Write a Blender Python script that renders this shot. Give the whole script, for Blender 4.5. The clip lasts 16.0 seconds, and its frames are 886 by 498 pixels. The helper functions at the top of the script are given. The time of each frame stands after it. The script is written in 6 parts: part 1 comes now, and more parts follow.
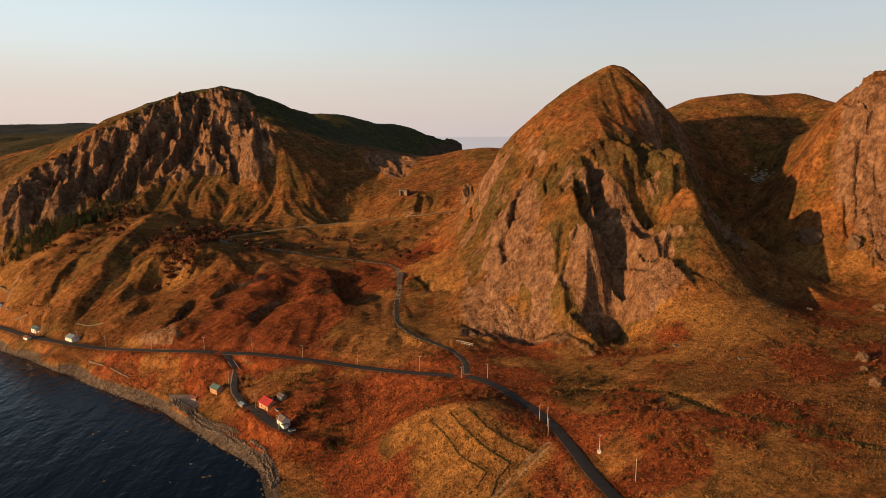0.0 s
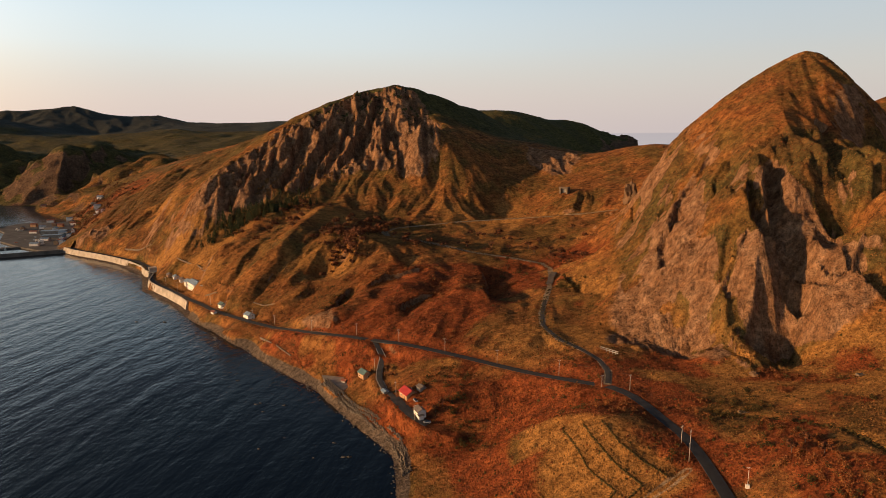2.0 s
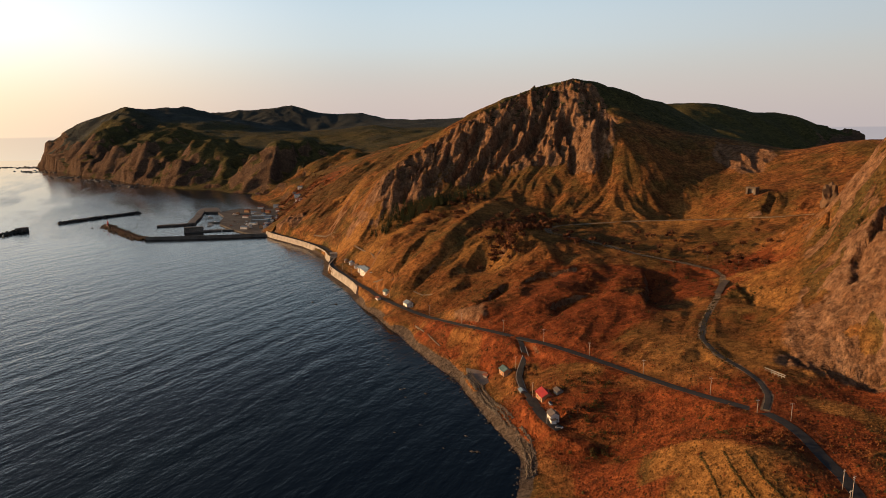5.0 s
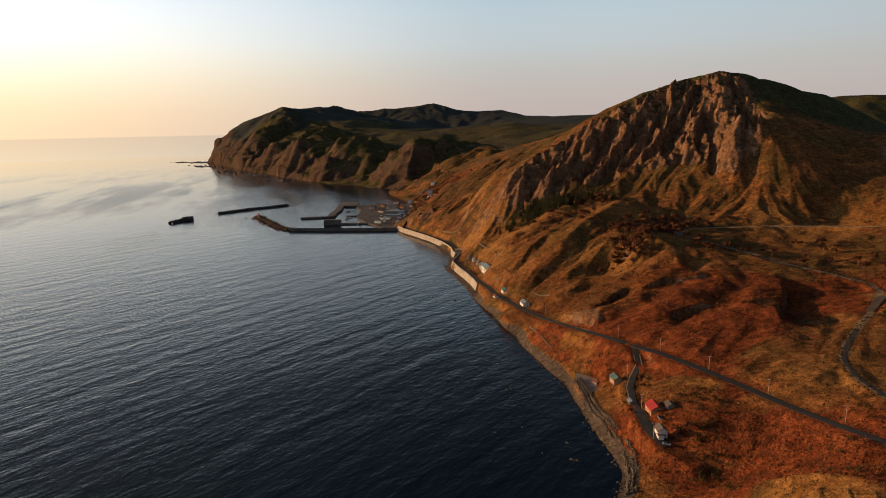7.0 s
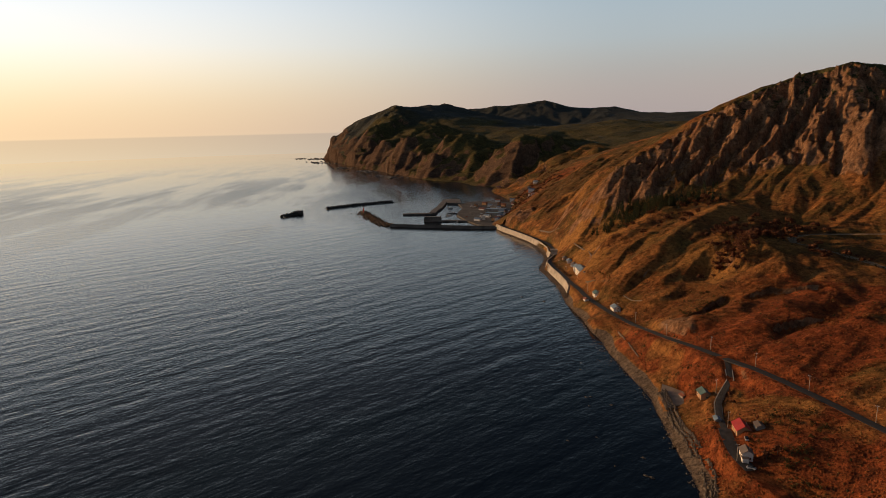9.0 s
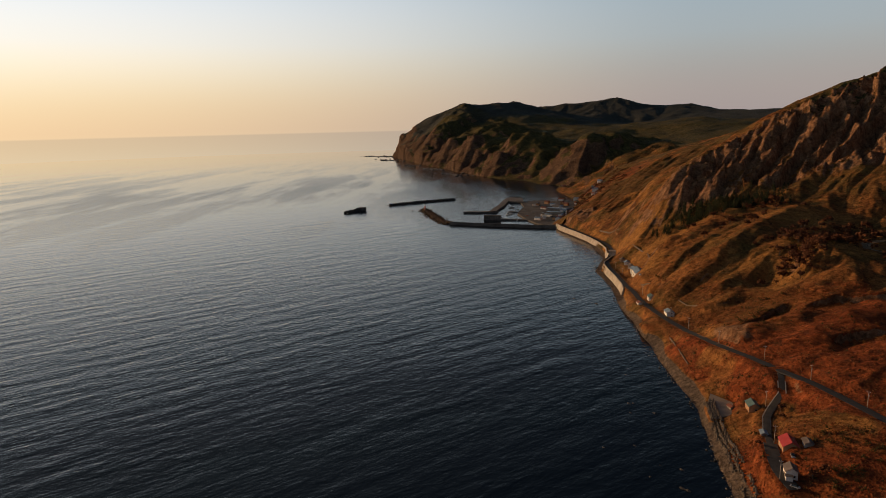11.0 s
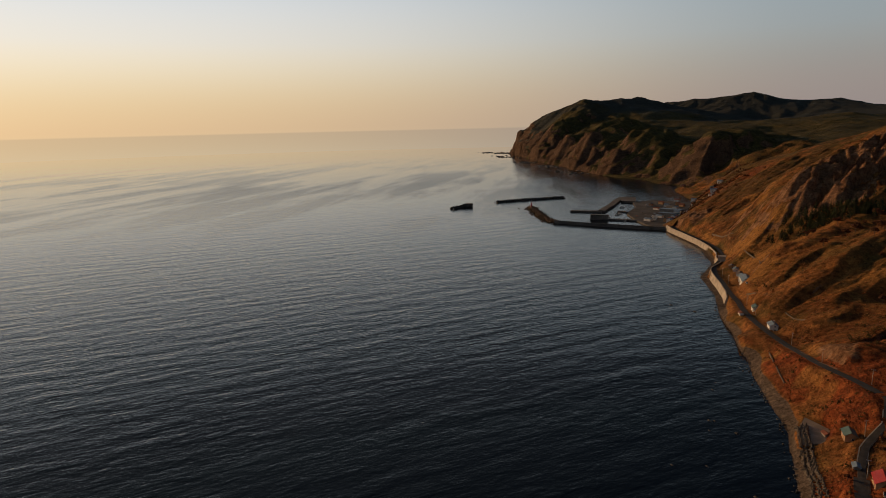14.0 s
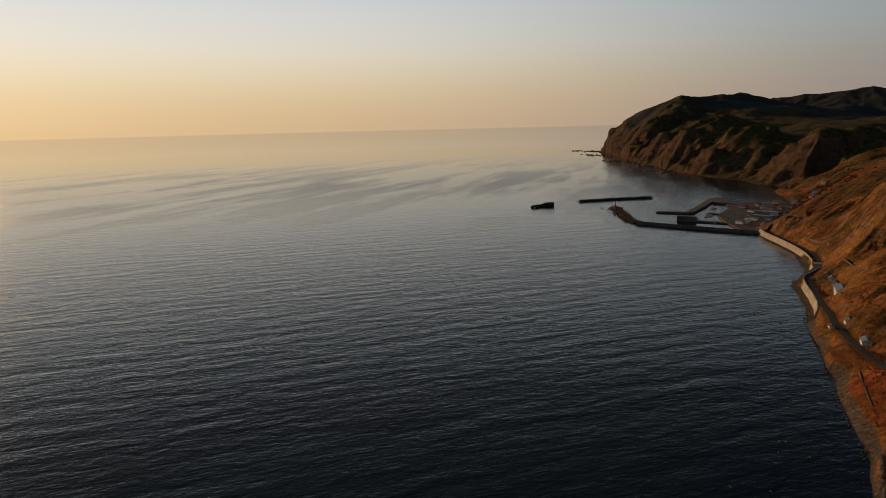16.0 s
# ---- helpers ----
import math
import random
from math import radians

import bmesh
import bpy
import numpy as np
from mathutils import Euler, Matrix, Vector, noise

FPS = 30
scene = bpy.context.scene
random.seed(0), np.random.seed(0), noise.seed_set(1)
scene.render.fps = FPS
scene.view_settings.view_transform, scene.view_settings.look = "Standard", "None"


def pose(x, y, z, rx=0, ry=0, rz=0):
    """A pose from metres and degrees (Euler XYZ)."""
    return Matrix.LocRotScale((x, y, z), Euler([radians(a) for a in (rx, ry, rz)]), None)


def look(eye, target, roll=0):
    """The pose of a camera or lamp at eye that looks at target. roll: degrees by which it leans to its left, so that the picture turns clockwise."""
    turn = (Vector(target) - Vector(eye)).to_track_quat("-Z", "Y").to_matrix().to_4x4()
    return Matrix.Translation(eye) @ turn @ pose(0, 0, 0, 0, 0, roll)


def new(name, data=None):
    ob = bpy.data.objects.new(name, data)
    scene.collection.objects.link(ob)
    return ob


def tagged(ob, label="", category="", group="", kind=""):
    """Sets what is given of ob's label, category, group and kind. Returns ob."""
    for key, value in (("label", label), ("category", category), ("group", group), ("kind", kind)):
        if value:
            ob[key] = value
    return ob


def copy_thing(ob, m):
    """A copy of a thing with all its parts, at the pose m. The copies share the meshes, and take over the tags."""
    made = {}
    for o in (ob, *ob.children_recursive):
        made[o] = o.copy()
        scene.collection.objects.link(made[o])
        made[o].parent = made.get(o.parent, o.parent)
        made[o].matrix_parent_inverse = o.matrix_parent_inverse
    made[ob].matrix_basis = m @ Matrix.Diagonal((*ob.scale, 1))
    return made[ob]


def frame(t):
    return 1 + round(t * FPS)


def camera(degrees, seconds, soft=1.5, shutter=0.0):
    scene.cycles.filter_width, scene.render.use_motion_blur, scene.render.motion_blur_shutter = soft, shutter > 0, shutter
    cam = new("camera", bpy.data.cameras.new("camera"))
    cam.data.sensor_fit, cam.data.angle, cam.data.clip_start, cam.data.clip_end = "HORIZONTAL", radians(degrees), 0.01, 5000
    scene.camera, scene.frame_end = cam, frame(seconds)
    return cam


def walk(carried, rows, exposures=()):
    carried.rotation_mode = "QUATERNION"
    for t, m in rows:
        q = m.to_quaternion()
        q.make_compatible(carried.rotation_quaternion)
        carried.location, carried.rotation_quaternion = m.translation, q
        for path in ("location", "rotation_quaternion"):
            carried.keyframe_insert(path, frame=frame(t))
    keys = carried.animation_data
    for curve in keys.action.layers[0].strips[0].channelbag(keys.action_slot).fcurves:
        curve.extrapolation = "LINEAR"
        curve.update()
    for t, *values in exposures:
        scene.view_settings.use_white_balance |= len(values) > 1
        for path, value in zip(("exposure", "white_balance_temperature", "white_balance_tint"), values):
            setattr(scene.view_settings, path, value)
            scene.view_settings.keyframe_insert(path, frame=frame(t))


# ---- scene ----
cam = camera(69.18, 16.0, soft=0.65)
PATH = [
    (0, (-0.00, -0.00, 170.00), (-0.01, 98.41, 152.26), -0.19),
    (0.5, (3.47, 2.02, 169.88), (-3.88, 100.15, 152.10), -0.27),
    (1, (6.94, 4.03, 169.83), (-6.72, 101.46, 151.90), -0.25),
    (1.5, (10.57, 6.14, 169.83), (-8.81, 102.57, 151.76), -0.34),
    (2, (14.21, 8.48, 169.76), (-11.76, 103.33, 151.61), -0.42),
    (2.5, (17.93, 10.92, 169.63), (-14.56, 103.73, 151.42), -0.49),
    (3, (21.42, 13.30, 169.47), (-15.30, 104.50, 151.20), -0.58),
    (3.5, (24.91, 15.64, 169.32), (-16.04, 105.01, 150.99), -0.67),
    (4, (28.20, 17.93, 169.22), (-16.92, 105.26, 150.85), -0.70),
    (6.5, (44.64, 31.51, 169.85), (-18.95, 106.37, 151.09), -0.99),
    (7, (47.26, 35.09, 169.91), (-21.58, 105.18, 151.22), -1.09),
    (7.5, (49.58, 39.16, 169.96), (-24.75, 103.42, 151.35), -1.12),
    (8, (52.07, 43.41, 169.97), (-24.34, 105.16, 151.34), -1.16),
    (8.5, (54.48, 47.54, 170.02), (-23.56, 107.20, 151.33), -1.22),
    (9, (56.81, 51.60, 170.13), (-23.01, 108.85, 151.40), -1.30),
    (11.5, (67.46, 71.25, 169.79), (-19.47, 116.97, 150.99), -1.37),
    (12, (69.65, 75.19, 169.46), (-18.63, 118.24, 150.67), -1.39),
    (12.5, (71.46, 79.22, 169.06), (-18.07, 119.60, 150.25), -1.31),
    (13, (72.90, 83.69, 168.82), (-17.87, 121.22, 150.02), -1.35),
    (13.5, (73.77, 88.74, 168.99), (-18.12, 123.40, 150.15), -1.36),
    (14, (74.12, 94.26, 169.22), (-18.91, 125.69, 150.32), -1.30),
    (14.5, (74.43, 99.97, 169.03), (-19.63, 128.17, 150.11), -1.35),
    (15, (74.65, 105.64, 168.51), (-20.36, 130.45, 149.58), -1.35),
    (15.5, (74.23, 111.01, 168.09), (-21.62, 132.44, 149.26), -1.50),
    (16, (73.37, 116.12, 167.78), (-23.16, 134.17, 148.89), -1.39),
]
walk(cam, [(t, look(e, g, r)) for t, e, g, r in PATH],
     exposures=[(0, -0.18, 6450, 10), (3.5, -0.3, 6300, 10), (7, -0.63, 6150, 10), (9, -0.93, 6120, 10), (12.5, -1.25, 6150, 10), (16, -1.58, 6250, 10)])

# ---- world, sun, exposure ----
SUN_YAW, SUN_UP = 118.5, 9.3
# sky colours by height (0 level, 1 overhead): towards the sun (doubled below), aside, and away from it
SKY_WARM = [(0.0, (0.795, 0.539, 0.292)), (0.04, (0.854, 0.617, 0.335)), (0.08, (0.931, 0.764, 0.508)), (0.12, (0.941, 0.843, 0.691)), (0.21, (0.737, 0.784, 0.832)), (0.3, (0.304, 0.330, 0.337)), (0.45, (0.098, 0.113, 0.127)), (1.0, (0.028, 0.038, 0.052))]
SKY_MID = [(0.0, (0.799, 0.663, 0.607)), (0.04, (0.860, 0.701, 0.619)), (0.08, (0.834, 0.776, 0.691)), (0.12, (0.852, 0.908, 0.876)), (0.21, (0.742, 0.922, 1.029)), (0.3, (0.177, 0.236, 0.294)), (0.45, (0.045, 0.069, 0.105)), (1.0, (0.035, 0.062, 0.123))]
SKY_COOL = [(0.0, (0.731, 0.625, 0.611)), (0.04, (0.772, 0.678, 0.621)), (0.08, (0.772, 0.731, 0.661)), (0.12, (0.715, 0.735, 0.715)), (0.21, (0.611, 0.739, 0.828)), (0.3, (0.149, 0.211, 0.285)), (0.45, (0.030, 0.049, 0.082)), (1.0, (0.032, 0.056, 0.112))]
SKY_GAIN = 2.78
world = bpy.data.worlds.new("evening_sky")
scene.world = world
world.use_nodes = True
wn = world.node_tree.nodes
wl = world.node_tree.links
sky = wn.new("ShaderNodeTexSky")
sky.sky_type = "NISHITA"
sky.sun_disc = False
sky.sun_elevation = radians(SUN_UP)
sky.sun_rotation = radians(-SUN_YAW)
sky.altitude = 100.0
sky.air_density, sky.dust_density, sky.ozone_density = 1.0, 1.2, 1.5
# evening haze over the clear sky: pale and warm low down towards the sun, pink away from it, deep blue overhead
def world_node(kind, op=None, *values):
    n = wn.new(kind)
    if op:
        n.operation = op
    for socket, v in zip(n.inputs, values):
        if isinstance(v, bpy.types.NodeSocket):
            wl.new(v, socket)
        elif v is not None:
            socket.default_value = v
    return n


def sky_ramp(fac, stops):
    r = wn.new("ShaderNodeValToRGB")
    while len(r.color_ramp.elements) < len(stops):
        r.color_ramp.elements.new(0.5)
    for e, (p, c) in zip(r.color_ramp.elements, stops):
        e.position, e.color = p, (*c, 1)
    r.color_ramp.interpolation = "B_SPLINE"
    wl.new(fac, r.inputs[0])
    return r.outputs[0]


way = wn.new("ShaderNodeTexCoord").outputs["Generated"]
apart = world_node("ShaderNodeSeparateXYZ", None, way)
up = world_node("ShaderNodeMath", "ABSOLUTE", apart.outputs[2]).outputs[0]
flat = world_node("ShaderNodeVectorMath", "NORMALIZE", world_node("ShaderNodeVectorMath", "MULTIPLY", way, (1, 1, 0)).outputs[0]).outputs[0]
facing = world_node("ShaderNodeVectorMath", "DOT_PRODUCT", flat, (-math.sin(radians(SUN_YAW)), math.cos(radians(SUN_YAW)), 0)).outputs["Value"]
def sky_blend(lo, hi, first, second):
    turn = wn.new("ShaderNodeMapRange")
    turn.interpolation_type = "SMOOTHSTEP"
    turn.inputs["From Min"].default_value, turn.inputs["From Max"].default_value = lo, hi
    wl.new(facing, turn.inputs[0])
    m = wn.new("ShaderNodeMix")
    m.data_type = "RGBA"
    wl.new(turn.outputs[0], m.inputs[0])
    wl.new(first, m.inputs[6])
    wl.new(second, m.inputs[7])
    return m


bright = world_node("ShaderNodeVectorMath", "SCALE", sky_ramp(up, SKY_WARM))
bright.inputs["Scale"].default_value = SKY_GAIN
aside = world_node("ShaderNodeVectorMath", "SCALE", sky_ramp(up, SKY_MID))
aside.inputs["Scale"].default_value = 1.08
blend = sky_blend(-0.8, 0.1, sky_ramp(up, SKY_COOL), aside.outputs[0])
blend = sky_blend(0.14, 1.12, blend.outputs[2], bright.outputs[0])
clear = world_node("ShaderNodeVectorMath", "SCALE", sky.outputs[0])
clear.inputs["Scale"].default_value = 0.10
# below the horizon: the far sea, a duller mirror of the sky low over it
sea_tone = world_node("ShaderNodeVectorMath", "MULTIPLY", blend.outputs[2], (0.80, 0.84, 0.90))
under = wn.new("ShaderNodeMapRange")
under.inputs["From Min"].default_value, under.inputs["From Max"].default_value = -0.0048, -0.0068
wl.new(apart.outputs[2], under.inputs[0])
air = wn.new("ShaderNodeMix")
air.data_type = "RGBA"
wl.new(under.outputs[0], air.inputs[0])
wl.new(blend.outputs[2], air.inputs[6])
wl.new(sea_tone.outputs[0], air.inputs[7])
haze = wn.new("ShaderNodeMix")
haze.data_type = "RGBA"
haze.inputs[0].default_value = 0.93
wl.new(clear.outputs[0], haze.inputs[6])
wl.new(air.outputs[2], haze.inputs[7])
wl.new(haze.outputs[2], wn["Background"].inputs[0])
wn["Background"].inputs[1].default_value = 1.0

sun = new("sun", bpy.data.lights.new("sun", "SUN"))
sun.data.energy = 7.8
sun.data.angle = radians(0.6)
sun.data.color = (1.0, 0.56, 0.24)
sy, su = radians(SUN_YAW), radians(SUN_UP)
SUN_WAY = Vector((-math.sin(sy) * math.cos(su), math.cos(sy) * math.cos(su), math.sin(su)))
sun.matrix_world = look(SUN_WAY * 1000, (0, 0, 0))

# ---- materials ----
def material(name):
    m = bpy.data.materials.new(name)
    m.use_nodes = True
    nt = m.node_tree
    return m, nt, nt.nodes["Principled BSDF"]


def node(nt, kind, **values):
    n = nt.nodes.new(kind)
    for k, v in values.items():
        n.inputs[k.replace("_", " ")].default_value = v
    return n


def noise_node(nt, scale, detail=4.0, rough=0.55, stretch=(1, 1, 1), turn=0.0, coords="Object"):
    tc = nt.nodes.new("ShaderNodeTexCoord")
    mp = nt.nodes.new("ShaderNodeMapping")
    mp.vector_type = "TEXTURE"
    mp.inputs["Scale"].default_value = tuple(1 / v for v in stretch)
    mp.inputs["Rotation"].default_value = (0, 0, radians(turn))
    n = node(nt, "ShaderNodeTexNoise", Scale=scale, Detail=detail, Roughness=rough)
    nt.links.new(tc.outputs[coords], mp.inputs["Vector"])
    nt.links.new(mp.outputs[0], n.inputs["Vector"])
    return n.outputs["Fac"]


def ramp(nt, fac, stops):
    r = nt.nodes.new("ShaderNodeValToRGB")
    while len(r.color_ramp.elements) < len(stops):
        r.color_ramp.elements.new(0.5)
    for e, (p, c) in zip(r.color_ramp.elements, stops):
        e.position, e.color = p, (*c, 1) if len(c) == 3 else c
    nt.links.new(fac, r.inputs[0])
    return r.outputs[0]


def grey(nt, fac, lo, hi):
    r = nt.nodes.new("ShaderNodeMapRange")
    r.inputs["From Min"].default_value, r.inputs["From Max"].default_value = lo, hi
    nt.links.new(fac, r.inputs["Value"])
    return r.outputs[0]


def mix(nt, fac, a, b, how="MIX"):
    m = nt.nodes.new("ShaderNodeMix")
    m.data_type, m.blend_type = "RGBA", how
    for socket, v in ((m.inputs[0], fac), (m.inputs[6], a), (m.inputs[7], b)):
        if isinstance(v, bpy.types.NodeSocket):
            nt.links.new(v, socket)
        else:
            socket.default_value = v if not isinstance(v, tuple) else (*v, 1)[:4]
    return m.outputs[2]


def times(nt, a, b, op="MULTIPLY"):
    m = nt.nodes.new("ShaderNodeMath")
    m.operation = op
    m.use_clamp = True
    for socket, v in ((m.inputs[0], a), (m.inputs[1], b)):
        if isinstance(v, bpy.types.NodeSocket):
            nt.links.new(v, socket)
        else:
            socket.default_value = v
    return m.outputs[0]


def bump(nt, bsdf, height, strength, distance, normal=None):
    b = nt.nodes.new("ShaderNodeBump")
    b.inputs["Strength"].default_value, b.inputs["Distance"].default_value = strength, distance
    nt.links.new(height, b.inputs["Height"])
    if normal:
        nt.links.new(normal, b.inputs["Normal"])
    nt.links.new(b.outputs[0], bsdf.inputs["Normal"])
    return b.outputs[0]


def attribute(nt, name):
    a = nt.nodes.new("ShaderNodeAttribute")
    a.attribute_name = name
    return a.outputs["Fac"]


def plain(name, colour, rough=0.8, scale=1.0, spread=0.25, metal=0.0, relief=0.02):
    """A surface of one colour with stains and grain."""
    m, nt, b = material(name)
    big, fine = noise_node(nt, 0.5 * scale), noise_node(nt, 6 * scale)
    lo, hi = tuple(c * (1 - spread) for c in colour), tuple(min(1, c * (1 + spread)) for c in colour)
    c = mix(nt, grey(nt, big, 0.35, 0.65), lo, hi)
    c = mix(nt, times(nt, grey(nt, fine, 0.4, 0.7), 0.5), c, tuple(v * 0.75 for v in colour))
    nt.links.new(c, b.inputs["Base Color"])
    b.inputs["Roughness"].default_value, b.inputs["Metallic"].default_value = rough, metal
    bump(nt, b, fine, 0.5, relief)
    return m


# hillside: dry autumn grass, red dwarf bamboo and shrub, green turf, bare rock
GROUND, nt, b = material("autumn_hillside")
n_big, n_mid, n_fine = noise_node(nt, 0.012, 5, 0.6), noise_node(nt, 0.07, 5, 0.65), noise_node(nt, 0.6, 5, 0.7)
grass = ramp(nt, n_mid, [(0.30, (0.092, 0.041, 0.017)), (0.46, (0.22, 0.090, 0.028)), (0.62, (0.34, 0.146, 0.043)), (0.8, (0.45, 0.215, 0.068))])
olive = ramp(nt, noise_node(nt, 0.10, 6, 0.7), [(0.32, (0.060, 0.036, 0.013)), (0.5, (0.145, 0.084, 0.025)), (0.68, (0.25, 0.145, 0.042))])
grass = mix(nt, grey(nt, noise_node(nt, 0.024, 6, 0.68), 0.46, 0.58), grass, olive)
shrub = ramp(nt, noise_node(nt, 0.13, 5, 0.7), [(0.3, (0.07, 0.030, 0.014)), (0.5, (0.24, 0.062, 0.020)), (0.7, (0.36, 0.115, 0.034))])
turf = ramp(nt, n_mid, [(0.3, (0.034, 0.038, 0.015)), (0.7, (0.105, 0.095, 0.034))])
stone = ramp(nt, noise_node(nt, 0.11, 7, 0.72, (1, 1, 0.4)), [(0.28, (0.08, 0.042, 0.024)), (0.42, (0.23, 0.120, 0.062)), (0.56, (0.30, 0.172, 0.098)), (0.75, (0.42, 0.262, 0.160))])
gravel = ramp(nt, n_fine, [(0.3, (0.07, 0.055, 0.044)), (0.7, (0.21, 0.165, 0.13))])
dirt = ramp(nt, n_fine, [(0.3, (0.22, 0.165, 0.11)), (0.7, (0.42, 0.33, 0.22))])
straw = ramp(nt, n_fine, [(0.3, (0.21, 0.098, 0.028)), (0.5, (0.34, 0.165, 0.047)), (0.7, (0.46, 0.24, 0.075))])


def cover(base, top, name, sharp=0.25):
    """Lay top over base where the mesh says so, with a ragged edge."""
    m = nt.nodes.new("ShaderNodeMath")
    m.operation = "ADD"
    nt.links.new(attribute(nt, name), m.inputs[0])
    s = nt.nodes.new("ShaderNodeMath")
    s.operation = "MULTIPLY_ADD"
    nt.links.new(n_fine, s.inputs[0])
    s.inputs[1].default_value, s.inputs[2].default_value = 0.5, -0.25
    nt.links.new(s.outputs[0], m.inputs[1])
    return mix(nt, grey(nt, m.outputs[0], 0.5 - sharp, 0.5 + sharp), base, top)


colour = cover(grass, shrub, "shrub")
colour = cover(colour, straw, "straw", 0.3)
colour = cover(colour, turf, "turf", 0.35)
# far ridge forest, with blue-grey distance haze put into its colour
colour = cover(colour, mix(nt, 0.85, turf, (0.045, 0.054, 0.056)), "hazy_forest", 0.3)
colour = cover(colour, stone, "rock", 0.12)
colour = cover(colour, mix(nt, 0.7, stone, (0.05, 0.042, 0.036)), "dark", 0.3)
colour = cover(colour, gravel, "beach", 0.15)
colour = cover(colour, dirt, "track", 0.15)
speck = noise_node(nt, 1.4, 4, 0.7)
colour = mix(nt, times(nt, grey(nt, speck, 0.52, 0.66), 0.6), colour, (0.03, 0.018, 0.009))
colour = mix(nt, times(nt, grey(nt, n_fine, 0.55, 0.75), 0.4), colour, (0.03, 0.02, 0.01))
mottle = ramp(nt, noise_node(nt, 0.28, 7, 0.75), [(0.34, (0.45, 0.43, 0.41)), (0.5, (1, 1, 1)), (0.66, (1.45, 1.42, 1.36))])
colour = mix(nt, 1.0, colour, mottle, "MULTIPLY")
rills = ramp(nt, noise_node(nt, 0.16, 6, 0.7, (0.16, 1.5, 1), 222), [(0.36, (0.6, 0.57, 0.54)), (0.5, (1, 1, 1)), (0.64, (1.25, 1.22, 1.16))])
colour = mix(nt, 0.8, colour, rills, "MULTIPLY")
nt.links.new(colour, b.inputs["Base Color"])
b.inputs["Roughness"].default_value = 0.95
b.inputs["Specular IOR Level"].default_value = 0.1
first = bump(nt, b, n_mid, 0.6, 1.8)
second = bump(nt, b, n_fine, 1.0, 1.7, first)
crack = node(nt, "ShaderNodeTexVoronoi", Scale=0.09)
crack.feature = "DISTANCE_TO_EDGE"
lean = nt.nodes.new("ShaderNodeMapping")
lean.inputs["Scale"].default_value = (1.0, 1.0, 0.4)
lean.inputs["Rotation"].default_value = (0.3, 0.2, 0.4)
nt.links.new(nt.nodes.new("ShaderNodeTexCoord").outputs["Object"], lean.inputs[0])
warp = node(nt, "ShaderNodeTexNoise", Scale=0.08, Detail=5.0, Roughness=0.65)
nt.links.new(lean.outputs[0], warp.inputs["Vector"])
bent = nt.nodes.new("ShaderNodeVectorMath")
bent.operation = "MULTIPLY_ADD"
nt.links.new(warp.outputs["Color"], bent.inputs[0])
bent.inputs[1].default_value = (22, 22, 22)
nt.links.new(lean.outputs[0], bent.inputs[2])
nt.links.new(bent.outputs[0], crack.inputs["Vector"])
second = bump(nt, b, times(nt, grey(nt, crack.outputs[0], 0.0, 0.12), attribute(nt, "rock")), 0.6, 1.3, second)
second = bump(nt, b, noise_node(nt, 0.30, 8, 0.75, (1, 1, 0.5)), 0.7, 1.4, second)
rib = nt.nodes.new("ShaderNodeMath")
rib.operation = "ABSOLUTE"
shift = nt.nodes.new("ShaderNodeMath")
shift.operation = "SUBTRACT"
nt.links.new(noise_node(nt, 0.16, 5, 0.6, (1, 1, 0.3)), shift.inputs[0])
shift.inputs[1].default_value = 0.5
nt.links.new(shift.outputs[0], rib.inputs[0])
bump(nt, b, times(nt, times(nt, rib.outputs[0], 4.0), attribute(nt, "rock")), 0.8, 1.8, second)

WATER, nt, b = material("sea_water")
b.inputs["Base Color"].default_value = (0.004, 0.008, 0.014, 1)
b.inputs["Roughness"].default_value = 0.12
b.inputs["IOR"].default_value = 1.33
swell = noise_node(nt, 0.045, 3.0, 0.5, (0.30, 1.25, 1), 98)
chop = noise_node(nt, 0.24, 4, 0.6, (0.5, 1.2, 1), 94)
slick = grey(nt, noise_node(nt, 0.0034, 7, 0.62, (0.32, 1.5, 1), 150), 0.44, 0.56)
axes = nt.nodes.new("ShaderNodeMapping")
axes.inputs["Rotation"].default_value = (0, 0, radians(-7))
place = nt.nodes.new("ShaderNodeTexCoord").outputs["Object"]
nt.links.new(place, axes.inputs[0])
train = node(nt, "ShaderNodeTexWave", Scale=0.0128, Distortion=9.0, Detail=4.0, Detail_Scale=2.6, Detail_Roughness=0.6)
nt.links.new(axes.outputs[0], train.inputs["Vector"])
where = nt.nodes.new("ShaderNodeVectorMath")
where.operation = "LENGTH"
nt.links.new(place, where.inputs[0])


def with_reach(near, far, d0, d1):
    r = nt.nodes.new("ShaderNodeMapRange")
    for key, v in (("From Min", d0), ("From Max", d1), ("To Min", near), ("To Max", far)):
        r.inputs[key].default_value = v
    nt.links.new(where.outputs["Value"], r.inputs[0])
    return r.outputs[0]


# slicks of smooth water show far out only
calm = times(nt, with_reach(1.0, 0.0, 700.0, 1500.0), times(nt, slick, with_reach(0.8, 0.0, 2600.0, 4600.0)), "MAXIMUM")
nt.links.new(times(nt, times(nt, with_reach(0.06, 0.27, 400.0, 1800.0), with_reach(1.0, 0.12, 1900.0, 4000.0)), grey(nt, calm, -1.1, 1.0)), b.inputs["Roughness"])
first = bump(nt, b, swell, 0.8, 2.4)
nt.links.new(times(nt, times(nt, with_reach(0.36, 0.07, 350.0, 2600.0), with_reach(1.0, 0.1, 2600.0, 4700.0)), grey(nt, calm, -0.5, 1.0)), first.node.inputs["Strength"])
first = bump(nt, b, train.outputs["Fac"], 0.5, 1.3, first)
